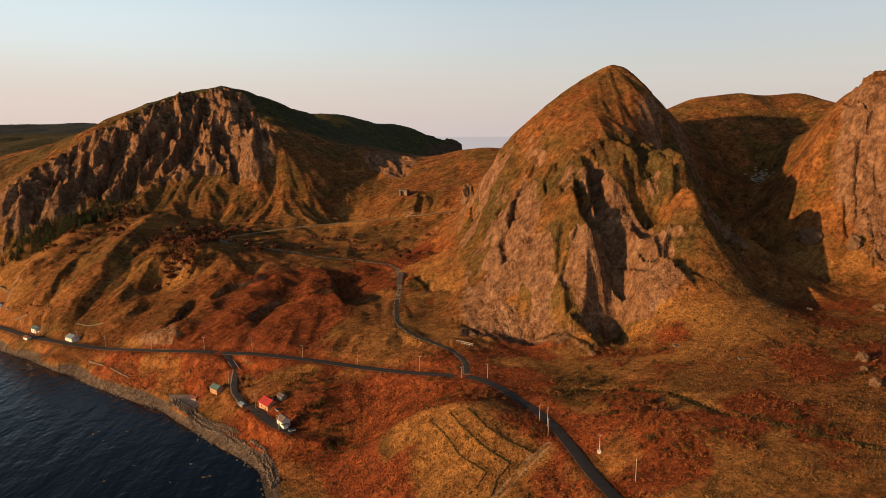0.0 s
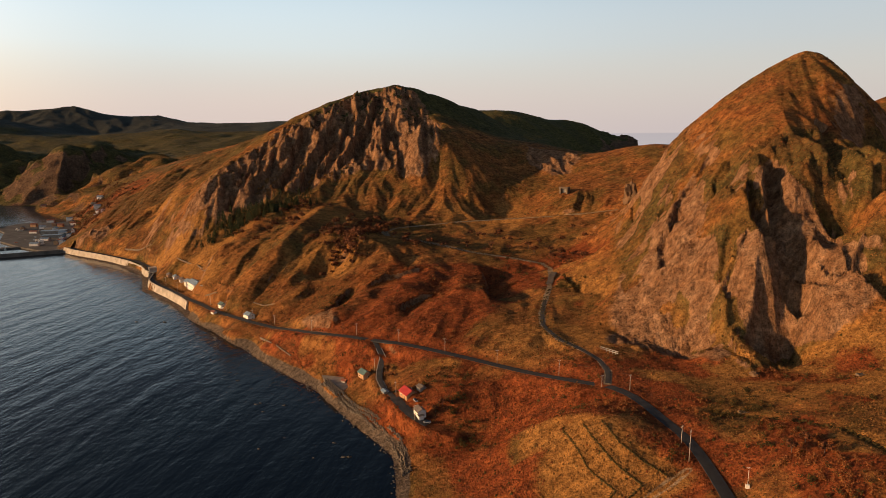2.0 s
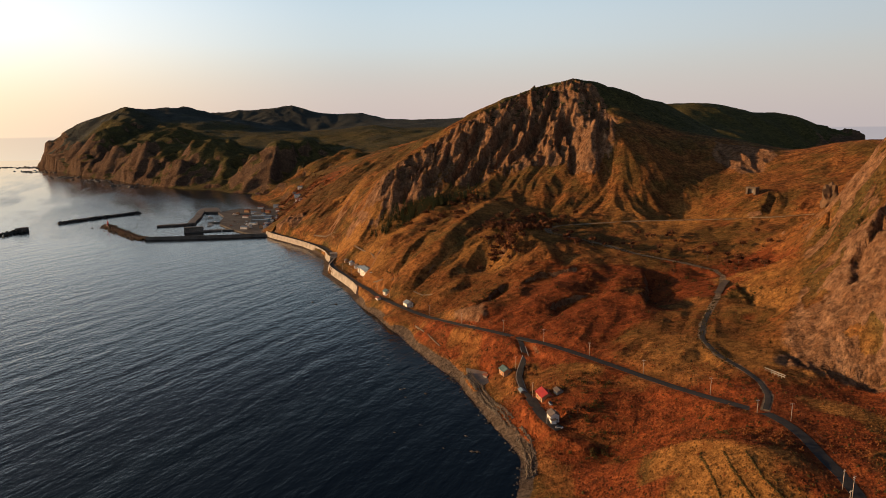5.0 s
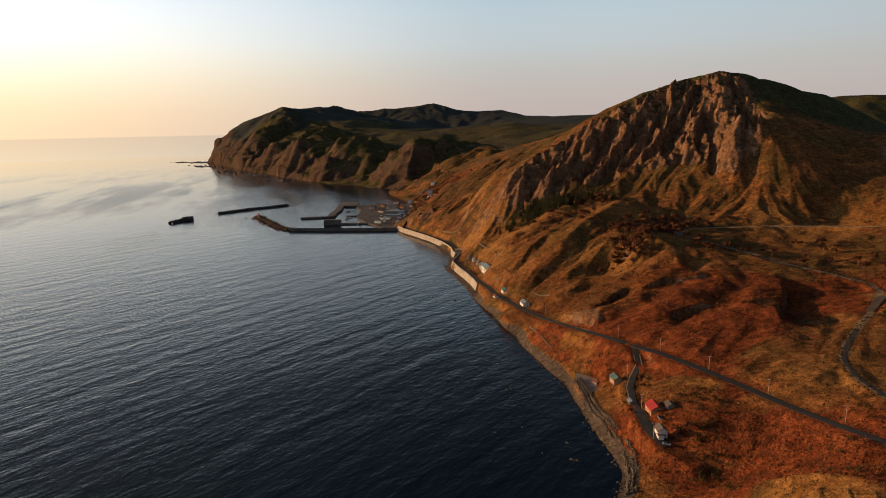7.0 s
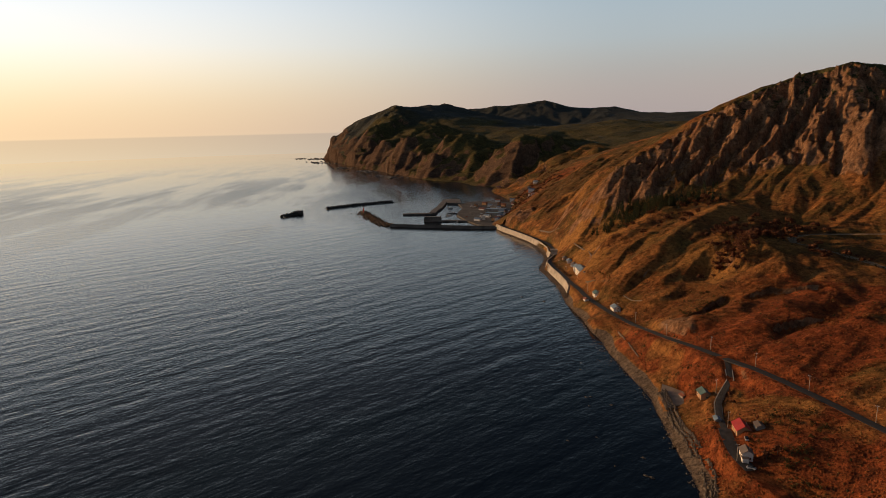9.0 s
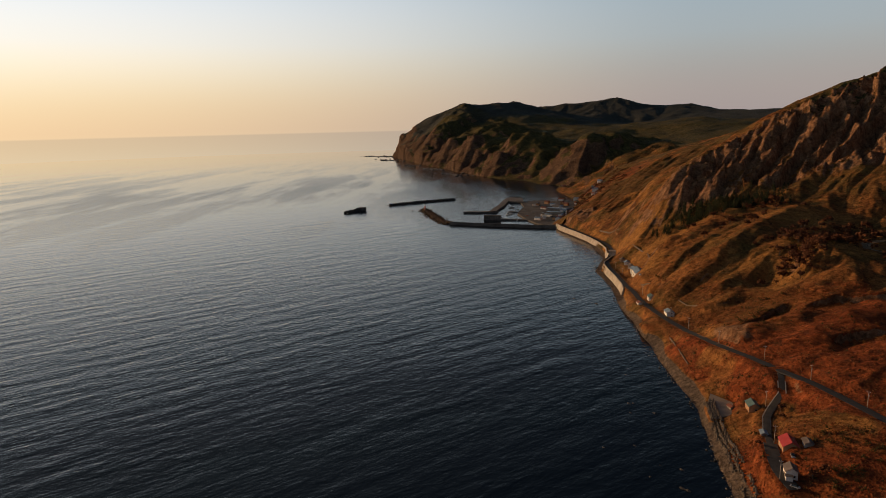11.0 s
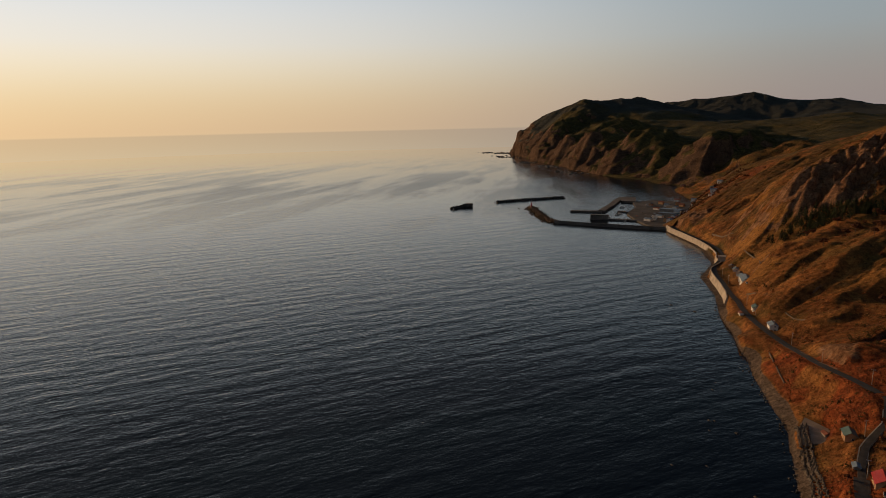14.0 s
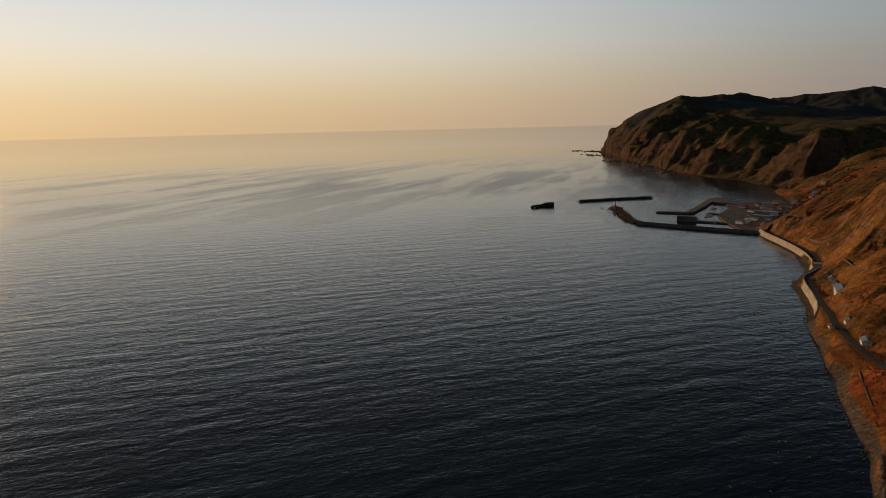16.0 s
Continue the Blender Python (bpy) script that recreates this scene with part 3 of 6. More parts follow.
# level ground under the houses: x, y, radius, height
PADS = [(-100, 346, 5, 19.3), (-87, 327, 5, 13.5), (-140, 376, 5, 12.5), (-288, 479, 5, 10.5), (-334, 508, 5, 11.0), (-402, 563, 9, 9.6), (-420, 575, 6, 10.0), (-437, 588, 5, 10.4), (-453, 598, 5, 10.8), (-467, 605, 5, 10.8)]


def near_line(x, y, line):
    """Distance to a line of places, and how far along it the nearest one lies (in corners)."""
    best, along = np.full(x.shape, 1e18), np.zeros(x.shape)
    for k, ((ax, ay), (bx, by)) in enumerate(zip(line, line[1:])):
        dx, dy = bx - ax, by - ay
        w = np.clip(((x - ax) * dx + (y - ay) * dy) / (dx * dx + dy * dy), 0, 1)
        d = (x - ax - w * dx) ** 2 + (y - ay - w * dy) ** 2
        along = np.where(d < best, k + w, along)
        best = np.minimum(best, d)
    return np.sqrt(best), along


def within(x, y, corners):
    """Distance to the edge of an area, positive inside."""
    c = np.array(corners, float)
    inside = np.zeros(x.shape, bool)
    for (ax, ay), (bx, by) in zip(c, np.roll(c, -1, 0)):
        if by != ay:
            inside ^= ((ay > y) != (by > y)) & (x < (bx - ax) * (y - ay) / (by - ay) + ax)
    d, _ = near_line(x, y, list(map(tuple, c)) + [tuple(c[0])])
    return np.where(inside, d, -d)


def rock_areas(x, y):
    wobble = 14 * fractal(x, y, 45, 4, 71)
    return [smoothstep(within(x, y, a) + wobble, -9, 9) for a in ROCK_AREAS]


def cleft(x, y, line, wide):
    """1 just east of a line, 0 on its west side, easing back over the given width and towards both ends."""
    best, side, along = np.full(x.shape, 1e18), np.zeros(x.shape), np.zeros(x.shape)
    for k, ((ax, ay), (bx, by)) in enumerate(zip(line, line[1:])):
        dx, dy = bx - ax, by - ay
        if dy > 0:
            dx, dy, ax, ay = -dx, -dy, bx, by
        n = math.hypot(dx, dy)
        w = np.clip(((x - ax) * dx + (y - ay) * dy) / (n * n), 0, 1)
        d = (x - ax - w * dx) ** 2 + (y - ay - w * dy) ** 2
        s = ((x - ax) * -dy + (y - ay) * dx) / n
        side = np.where(d < best, s, side)
        best = np.minimum(best, d)
    far_ = np.sqrt(best)
    ends = np.exp(-np.maximum(far_ - np.abs(side), 0) / (0.5 * wide))
    return smoothstep(side, -1.2, 2.0) * np.exp(-(far_ / wide) ** 2) * ends


def facets(u, v, size, seed):
    """Slabs that each lie at a slant of their own, with sharp steps between, about -1 to 1."""
    px, py = u / size, v / size
    ix, iy = np.floor(px), np.floor(py)
    best, out = np.full(u.shape, 1e9), np.zeros(u.shape)
    for i in (-1, 0, 1):
        for j in (-1, 0, 1):
            cx, cy = ix + i, iy + j
            dx, dy = px - cx - lattice(cx, cy, seed), py - cy - lattice(cx, cy, seed + 3)
            d = dx * dx + dy * dy
            slab_ = (lattice(cx, cy, seed + 5) - 0.5) + 2.2 * ((lattice(cx, cy, seed + 9) - 0.5) * dx + (lattice(cx, cy, seed + 11) - 0.5) * dy)
            out = np.where(d < best, slab_, out)
            best = np.minimum(best, d)
    return out


def raw_height(x, y, d):
    z = smooth_height(x, y)
    gx, gy = smooth_slope(x, y)
    steep = np.hypot(gx, gy)
    inland = smoothstep(d, 10, 60)
    reach = np.hypot(x, y)
    far = smoothstep(reach, 1000, 1800)
    mid = 1 - smoothstep(reach, 1300, 1700)
    rx, ry = x + 13 * fractal(x, y, 38, 3, 81), y + 13 * fractal(x, y, 38, 3, 85)
    for x0, y0, x1, y1, up, half in RELIEF + RELIEF_EAST:
        dist, k = near_line(rx, ry, [(x0, y0), (x1, y1)])
        z = z + 0.5 * up * np.exp(-(dist / half) ** 2)
    for line, deep, wide in CLEFTS:
        z = z - 0.8 * deep * cleft(x + 0.5 * (rx - x), y + 0.5 * (ry - y), line, wide)
    for x0, y0, x1, y1, up, half in RELIEF_FAR:
        dist, k = near_line(x + 5 * (rx - x), y + 5 * (ry - y), [(x0, y0), (x1, y1)])
        z = z + up * np.exp(-(dist / half) ** 2)
    z = z + 7 * np.exp(-np.hypot(x - 165, y - 644) / 13)
    gentle = 1 - 0.6 * smoothstep(x, 225, 270) * smoothstep(y, 400, 450)
    gentle = gentle * (1 - 0.85 * np.exp(-((x - 14) ** 2 + (y - 262) ** 2) / 38 ** 2)) * (1 - 0.75 * smoothstep(x, 35, 70) * (1 - smoothstep(y, 385, 420)))
    gentle = gentle * (1 - 0.75 * np.exp(-((x + 65) ** 2 + (y - 348) ** 2) / 42 ** 2)) * (1 - 0.5 * smoothstep(x, -270, -220) * smoothstep(y, 740, 800))
    wx, wy = x + 16 * fractal(x, y, 70, 3, 91), y + 16 * fractal(x, y, 70, 3, 95)
    z = z + inland * mid * gentle * (3.5 * (fractal(wx, wy, 70, 5, 3, True) - 0.45) + 1.6 * fractal(x, y, 26, 4, 7) + 4.0 * np.clip(steep / 0.42, 0.12, 1.15) * eroded(x + 0.5 * (wx - x), y + 0.5 * (wy - y), gx, gy, 40, 5, 201))
    z = z + inland * far * (10 * fractal(x, y, 240, 5, 5) + 9 * (fractal(wx, wy, 300, 5, 11, True) - 0.45) + 13 * np.clip(steep / 0.3, 0.1, 1.2) * eroded(x, y, gx, gy, 230, 4, 301))
    z = z + inland * far * (1 - smoothstep(y, 2500, 2800)) * smoothstep(d, 200, 420) * 20 * fractal(wx, wy, 280, 4, 19)
    cliff = far * (1 - smoothstep(d, 60, 220)) * smoothstep(d, 0, 30)
    z = z + cliff * (30 * (fractal(wx, wy, 110, 5, 15, True) - 0.7) + 9 * facets(x + 2 * (wx - x), y + 2 * (wy - y), 60, 431))
    west, east, right, cut, bay, scar = rock_areas(x, y)
    across, down = 0.94 * x + 0.35 * y, 0.35 * x - 0.94 * y
    bend = 12 * fractal(x, y, 60, 3, 61)
    z = z + west * (15 * (fractal(across + 1.3 * bend, 0.24 * down, 60, 4, 51, True) - 0.6) - 6 * fractal(across + bend, 0.3 * down, 28, 2, 54, True) ** 5 + 6 * (fractal(across, 0.45 * down, 13, 3, 55, True) - 0.5)
                    + 8 * facets(across + bend, 0.35 * down, 21, 401) + 4 * facets(across, 0.4 * down, 9, 405))
    turn, out = np.arctan2(x - 150, 620 - y) * 150, np.hypot(x - 150, y - 620)
    lean = turn - 0.42 * out + 1.4 * bend
    chasm = fractal(lean, 0.22 * out, 44, 3, 57, True) ** 5
    z = z + east * (4 * (fractal(turn + bend, 0.5 * out, 30, 4, 58, True) - 0.5) - 7 * chasm - 5 * fractal(turn - 0.25 * out + bend, 0.35 * out, 19, 2, 56, True) ** 5
                    + 4.5 * facets(lean, 0.4 * out, 24, 411) + 2.2 * facets(lean + 0.2 * out, 0.5 * out, 10, 415))
    z = z + right * (7 * (fractal(x - y, 0.5 * (x + y), 34, 4, 65, True) - 0.55) - 4 * fractal(x, y, 20, 2, 66, True) ** 5 + 6 * facets(x - y + bend, 0.4 * (x + y), 26, 421) + 2.5 * facets(x - y, 0.4 * (x + y), 11, 425))
    z = z + (cut + bay) * (9 * (fractal(x + y, 0.4 * (y - x), 30, 4, 63, True) - 0.5))
    return z


def road_profile(line, base_z=None):
    """Heights along a road, eased."""
    p = np.array(line, float)
    z = np.array(base_z if base_z is not None else smooth_height(p[:, 0], p[:, 1]))
    for _ in range(2):
        z[1:-1] = (z[:-2] + 2 * z[1:-1] + z[2:]) / 4
    return z


main_z = road_profile(MAIN_ROAD)
main_z[31:] = np.linspace(8.5, 6.0, len(main_z) - 31)
main_z[26:31] = np.linspace(main_z[25] - 1.0, 8.8, 5)
side_z, track_z = road_profile(SIDE_ROAD), road_profile(OLD_TRACK)
side_z[5:] = 13.4, 15.6, 16.0, 14.8, 13.2, 11.5
side_z[:3] = main_z[21], main_z[21] - 2.2, main_z[21] - 5.0
track_z[:2] = main_z[12], main_z[12] + 0.6
ROADS = [(MAIN_ROAD, main_z, 2.9, 9.0), (OLD_TRACK, track_z, 2.0, 6.0), (SIDE_ROAD, side_z, 3.4, 5.0)]


def height(x, y):
    x, y = np.asarray(x, float), np.asarray(y, float)
    d = shore_distance(x, y)
    z = raw_height(x, y, d)
    if x.size < 50 or x.min() < 600 and x.max() > -760 and y.min() < 800:
        close = (x > -790) & (x < 120) & (y < 760) & (y > 40)
        xs, ys, zs = x[close], y[close], z[close]
        for px, py, pr, pz in PADS:
            zs = zs + (pz - zs) * (1 - smoothstep(np.hypot(xs - px, ys - py), pr, pr + 5))
        for line, profile, half, ease in ROADS:
            dist, along = near_line(xs, ys, line)
            level = np.interp(along, np.arange(len(line)), profile)
            zs = zs + (level - 0.14 - zs) * (1 - smoothstep(dist, half + 0.8, half + ease))
        for k, line in enumerate(TERRACES):
            dist, along = near_line(xs, ys, line)
            zs = zs + 0.7 * np.exp(-(dist / 1.8) ** 2)
        dist, along = near_line(xs, ys, FIELD_PATH)
        zs = zs - 1.4 * np.exp(-(dist / 2.6) ** 2)
        yard = within(xs, ys, [(-176, 388), (-160, 388), (-150, 372), (-153, 360), (-166, 372)])
        zs = zs + (5.6 - zs) * smoothstep(yard, -4, 0)
        z[close] = zs
        for line, edge_d in ((SEA_WALL, 8.5), (SEA_WALL_FAR, 6.5)):
            by = (near_line(x, y, line)[0] < 22) & (d < edge_d)
            z = np.where(by, np.minimum(z, 0.3 + 0.12 * d), z)
    land = np.maximum(z, np.minimum(0.1 * d, 1.6))
    return np.where(d > 0, land, -np.minimum(0.2 * -d, 14.0))


LAID = {}


def sample(key, x, y):
    """A field of the laid ground (height, slope or mask) at places inside the near sheet."""
    xs, ys, v = LAID["xs"], LAID["ys"], LAID[key]
    u, w = np.clip((x - xs[0]) / (xs[1] - xs[0]), 0, len(xs) - 1.001), np.clip((y - ys[0]) / (ys[1] - ys[0]), 0, len(ys) - 1.001)
    i, j = u.astype(int), w.astype(int)
    u, w = u - i, w - j
    return (v[j, i] * (1 - u) + v[j, i + 1] * u) * (1 - w) + (v[j + 1, i] * (1 - u) + v[j + 1, i + 1] * u) * w


def ground(x, y):
    p, q = np.array([float(x)]), np.array([float(y)])
    if LAID and NEAR[0] < x < NEAR[1] - 2 and NEAR[2] < y < NEAR[3] - 2:
        return float(sample("z", p, q)[0])
    return float(height(p, q)[0])


def sheet(name, xs, ys, keep, mat):
    """A sheet of ground over a lattice of places; keep says which cells are built."""
    X, Y = np.meshgrid(xs, ys)
    Z = height(X, Y)
    gy, gx = np.gradient(Z, ys, xs)
    steep = np.hypot(gx, gy)
    cells = keep(X, Y, Z)
    cells = cells[:-1, :-1] | cells[1:, :-1] | cells[:-1, 1:] | cells[1:, 1:]
    i = np.arange(X.size).reshape(X.shape)
    quads = np.stack([i[:-1, :-1], i[:-1, 1:], i[1:, 1:], i[1:, :-1]], -1)[cells]
    used = np.unique(quads)
    back = np.zeros(X.size, int)
    back[used] = np.arange(len(used))
    fields = dict(x=X.ravel()[used], y=Y.ravel()[used], z=Z.ravel()[used], steep=steep.ravel()[used], gx=gx.ravel()[used], gy=gy.ravel()[used])
    place, masks = dress(fields)
    if name == "ground":
        LAID.update(xs=xs, ys=ys, z=Z)
        for key in ("rock", "shrub", "turf", "beach", "track"):
            LAID[key] = np.zeros(X.shape)
            LAID[key].ravel()[used] = masks[key]
    me = bpy.data.meshes.new(name)
    me.vertices.add(len(used))
    me.vertices.foreach_set("co", place.astype(np.float32).ravel())
    me.loops.add(quads.size)
    me.loops.foreach_set("vertex_index", back[quads].astype(np.int32).ravel())
    me.polygons.add(len(quads))
    me.polygons.foreach_set("loop_start", np.arange(0, quads.size, 4, dtype=np.int32))
    me.polygons.foreach_set("loop_total", np.full(len(quads), 4, np.int32))
    me.polygons.foreach_set("use_smooth", np.ones(len(quads), bool))
    me.update()
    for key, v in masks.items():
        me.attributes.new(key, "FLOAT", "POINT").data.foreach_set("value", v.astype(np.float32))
    me.materials.append(mat)
    return new(name, me)


def dress(g):
    """Crags and gullies on the steep faces, and where rock, shrub, turf and beach lie."""
    x, y, z, steep = g["x"], g["y"], g["z"], g["steep"]
    d = shore_distance(x, y)
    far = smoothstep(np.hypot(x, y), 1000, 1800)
    n1, n2, n3 = fractal(x, y, 60, 4, 21), fractal(x, y, 160, 4, 31), fractal(x, y, 22, 3, 41)
    west, east, right, cut, bay, scar = rock_areas(x, y)
    turn, out = np.arctan2(x - 150, 620 - y) * 150, np.hypot(x - 150, y - 620)
    streak = fractal(turn - 0.42 * out, 0.32 * out, 26, 5, 77)
    bare = 1.5 * streak + 0.5 * n3 - 0.26 + 0.1 * (steep - 1.2) - 1.0 * smoothstep(z + 30 * n1, 135, 185) + 0.3 * smoothstep(-x, -85, -40) - 0.5 * smoothstep(-z, -62, -48) * smoothstep(x, 95, 120)
    rock = np.clip(west * smoothstep(steep + 0.6 * n3 + 0.3 * n1, 0.5, 0.75) + east * smoothstep(bare, -0.02, 0.14)
                   + right * smoothstep(steep + 0.6 * n3 + 0.5 * n1, 0.85, 1.05) + cut + bay * 0.9 + scar, 0, 1)
    rock = np.maximum(rock, smoothstep(steep + 0.28 * n1 + 0.12 * n3, 1.15, 1.5) * smoothstep(z, 14, 30) * 0.9 * (1 - smoothstep(x, 225, 270) * smoothstep(y, 400, 450)) * (1 - east))
    rock = np.maximum(rock, far * (1 - smoothstep(d + 60 * n1, 70, 150)) * smoothstep(steep + 0.9 * n1 + 0.4 * n3, 0.55, 0.95))
    low = 1 - smoothstep(z + 25 * n1, 55, 95)
    shrub = (smoothstep(n2 + 0.6 * n1 + 0.45 * n3, -0.06, 0.3) * low + 0.35 * smoothstep(n1 + n3, 0.1, 0.5) * smoothstep(z, 60, 90)) * (1 - smoothstep(np.hypot(x, y), 1300, 1700)) * smoothstep(z, 3, 7)
    shrub = np.maximum(shrub, 0.9 * np.exp(-((x + 60) / 55) ** 2 - ((y - 345) / 32) ** 2))
    shrub = np.maximum(shrub, np.exp(-((x + 850) / 130) ** 2 - ((y - 900) / 110) ** 2))
    shrub = np.maximum(shrub, np.exp(-((x + 98) / 42) ** 2 - ((y - 330) / 26) ** 2))
    shrub = shrub * (1 - smoothstep(within(x, y, TERRACE_FIELD) + 5 * n3, -4, 4))
    shrub = shrub * (1 - 0.5 * smoothstep(-x + 20 * n1, 120, 200) * smoothstep(y, 425, 460) * (1 - smoothstep(-x, 480, 620)))
    shrub = np.maximum(shrub, smoothstep(n1 + 0.5 * n3, -0.05, 0.35) * smoothstep(x, 50, 90) * (1 - smoothstep(y, 380, 430)))
    shrub = shrub * (1 - 0.85 * np.exp(-((x + 15) / 60) ** 2 - ((y - 410) / 38) ** 2) * smoothstep(n1 + n3, -0.5, 0.2))
    shrub = np.maximum(shrub, 0.8 * smoothstep(n1 + 0.6 * n3, -0.25, 0.25) * smoothstep(-x, 470, 580) * (1 - far) * (1 - smoothstep(z, 110, 160)) * smoothstep(z, 8, 16))
    turf = np.clip(smoothstep(n1 + 0.4 * n2 + 0.006 * (z - 210), 0.2, 0.6) * 0.4 + smoothstep(np.hypot(x, y) + 120 * n1, 1480, 1900) * 0.8, 0, 1)
    turf = np.maximum(turf, (0.4 + 0.25 * smoothstep(-x, 430, 560)) * smoothstep(-x + 60 * n1, 130, 260) * smoothstep(n1 + 0.7 * n3 + 0.3 * smoothstep(-x, 430, 560), -0.1, 0.4))
    straw = 0.9 * smoothstep(fractal(x, y, 60, 5, 97), 0.0, 0.3) * (1 - shrub) * (1 - smoothstep(z, 70, 110)) * (1 - far)
    straw = np.maximum(straw, 0.68 * smoothstep(within(x, y, TERRACE_FIELD) + 9 * n3, -8, 5))
    straw = np.maximum(straw, 0.85 * np.exp(-((x + 20) / 58) ** 2 - ((y - 402) / 30) ** 2))
    turf = turf * (1 - straw)
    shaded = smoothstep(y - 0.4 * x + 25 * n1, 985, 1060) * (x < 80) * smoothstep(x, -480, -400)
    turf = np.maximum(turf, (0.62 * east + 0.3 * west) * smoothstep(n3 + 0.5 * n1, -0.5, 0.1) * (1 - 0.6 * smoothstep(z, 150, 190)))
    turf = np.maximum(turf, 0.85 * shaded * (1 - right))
    beach = smoothstep(-d + 4.0 * n3, -9, -6) * (1 - far) * smoothstep(-z, -5.5, -3.5)
    line, _ = near_line(x, y, OLD_TRACK)
    track = 1 - smoothstep(line + 0.8 * n3 - 1.2 * smoothstep(y, 560, 600), 1.3, 2.8)
    line, _ = near_line(x, y, FARM_TRACK)
    track = np.maximum(track, 0.62 * (1 - smoothstep(np.abs(line + 0.3 * n3 - 1.4), 0.5, 1.2)))
    line, _ = near_line(x, y, BEACH_RAMP)
    track = np.maximum(track, 0.25 * (1 - smoothstep(line, 1.0, 2.0)))
    ridge = fractal(0.94 * x + 0.35 * y, 0.15 * x - 0.4 * y + 0.3 * z, 16, 4, 53, True)
    push = rock * (ridge - 0.5) * (4 + 19 * far)
    slope = np.maximum(steep, 1e-3)
    place = np.stack([x - g["gx"] / slope * push, y - g["gy"] / slope * push, z + 0.3 * push], -1)
    return place, dict(rock=rock, shrub=shrub, straw=straw, turf=turf, beach=beach, track=track, dark=rock * far, hazy_forest=smoothstep(np.hypot(x, y) + 400 * n2, 3000, 3700))


NEAR = (-760, 470, 50, 1120)
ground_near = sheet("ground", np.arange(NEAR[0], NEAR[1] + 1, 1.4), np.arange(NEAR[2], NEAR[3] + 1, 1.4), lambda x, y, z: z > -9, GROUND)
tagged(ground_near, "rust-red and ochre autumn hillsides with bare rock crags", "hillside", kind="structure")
inner = lambda x, y: (x > NEAR[0] + 6) & (x < NEAR[1] - 6) & (y > NEAR[2] + 6) & (y < NEAR[3] - 6)
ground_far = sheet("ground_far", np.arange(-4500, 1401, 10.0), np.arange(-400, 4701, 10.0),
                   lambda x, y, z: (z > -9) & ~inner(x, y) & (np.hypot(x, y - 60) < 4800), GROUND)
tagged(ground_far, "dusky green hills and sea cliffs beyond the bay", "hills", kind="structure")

# sea
def sea_sheet():
    bm = bmesh.new()
    rings = [60, 200, 500, 1000, 1800, 2600, 3400, 4200, 4850]
    steps = 144
    loops = []
    for r in rings:
        loops.append([bm.verts.new((30 + r * math.cos(k * math.tau / steps), 60 + r * math.sin(k * math.tau / steps), 0.0)) for k in range(steps)])
    bm.faces.new(loops[0])
    for a, b_ in zip(loops, loops[1:]):
        for k in range(steps):
            bm.faces.new((a[k], b_[k], b_[(k + 1) % steps], a[(k + 1) % steps]))
    me = bpy.data.meshes.new("sea")
    for fc in bm.faces:
        fc.smooth = True
    bm.to_mesh(me)
    bm.free()
    me.materials.append(WATER)
    return new("water", me)


tagged(sea_sheet(), "dark blue evening sea with low swell", "sea", kind="structure")


# ---- building helpers ----
def part(name, bm, mat, parent=None, label="", smooth=False):
    me = bpy.data.meshes.new(name)
    for f in bm.faces:
        f.smooth = smooth
    bm.normal_update()
    bm.to_mesh(me)
    bm.free()
    me.materials.append(mat)
    ob = new(name, me)
    if parent:
        ob.parent = parent
    return tagged(ob, label) if label else ob


def shared(name, me, parent, m):
    """One more object on a mesh that others use too."""
    ob = new(name, me)
    ob.parent = parent
    ob.matrix_local = m
    return ob


def root(name, x, y, z, turn=0.0, label="", category="", group=""):
    ob = new(name)
    ob.matrix_world = pose(x, y, z, 0, 0, turn)
    return tagged(ob, label, category, group)


def box(bm, x0, x1, y0, y1, z0, z1, bevel=0.0):
    r = bmesh.ops.create_cube(bm, size=1.0, matrix=Matrix.Translation(((x0 + x1) / 2, (y0 + y1) / 2, (z0 + z1) / 2)) @ Matrix.Diagonal((x1 - x0, y1 - y0, z1 - z0, 1)))
    if bevel:
        bmesh.ops.bevel(bm, geom=list({e for v in r["verts"] for e in v.link_edges}), offset=bevel, segments=1, affect="EDGES")
    return bm


def tube(bm, a, b_, r0, r1, n=8):
    a, b_ = Vector(a), Vector(b_)
    turn = (b_ - a).to_track_quat("Z", "Y").to_matrix().to_4x4()
    bmesh.ops.create_cone(bm, cap_ends=True, segments=n, radius1=r0, radius2=r1, depth=(b_ - a).length, matrix=Matrix.Translation((a + b_) / 2) @ turn)
    return bm


def rough_lump(bm, centre, size, rng, jag=0.25, level=2):
    """A stone: a ball knocked out of shape."""
    r = bmesh.ops.create_icosphere(bm, subdivisions=level, radius=1.0)
    off = Vector((rng.uniform(0, 90), rng.uniform(0, 90), rng.uniform(0, 90)))
    for v in r["verts"]:
        k = 1 + jag * (noise.noise(v.co * 1.3 + off) + 0.5 * noise.noise(v.co * 3.1 + off))
        v.co = Vector((v.co.x * size[0] * k, v.co.y * size[1] * k, v.co.z * size[2] * k)) + Vector(centre)
    return bm


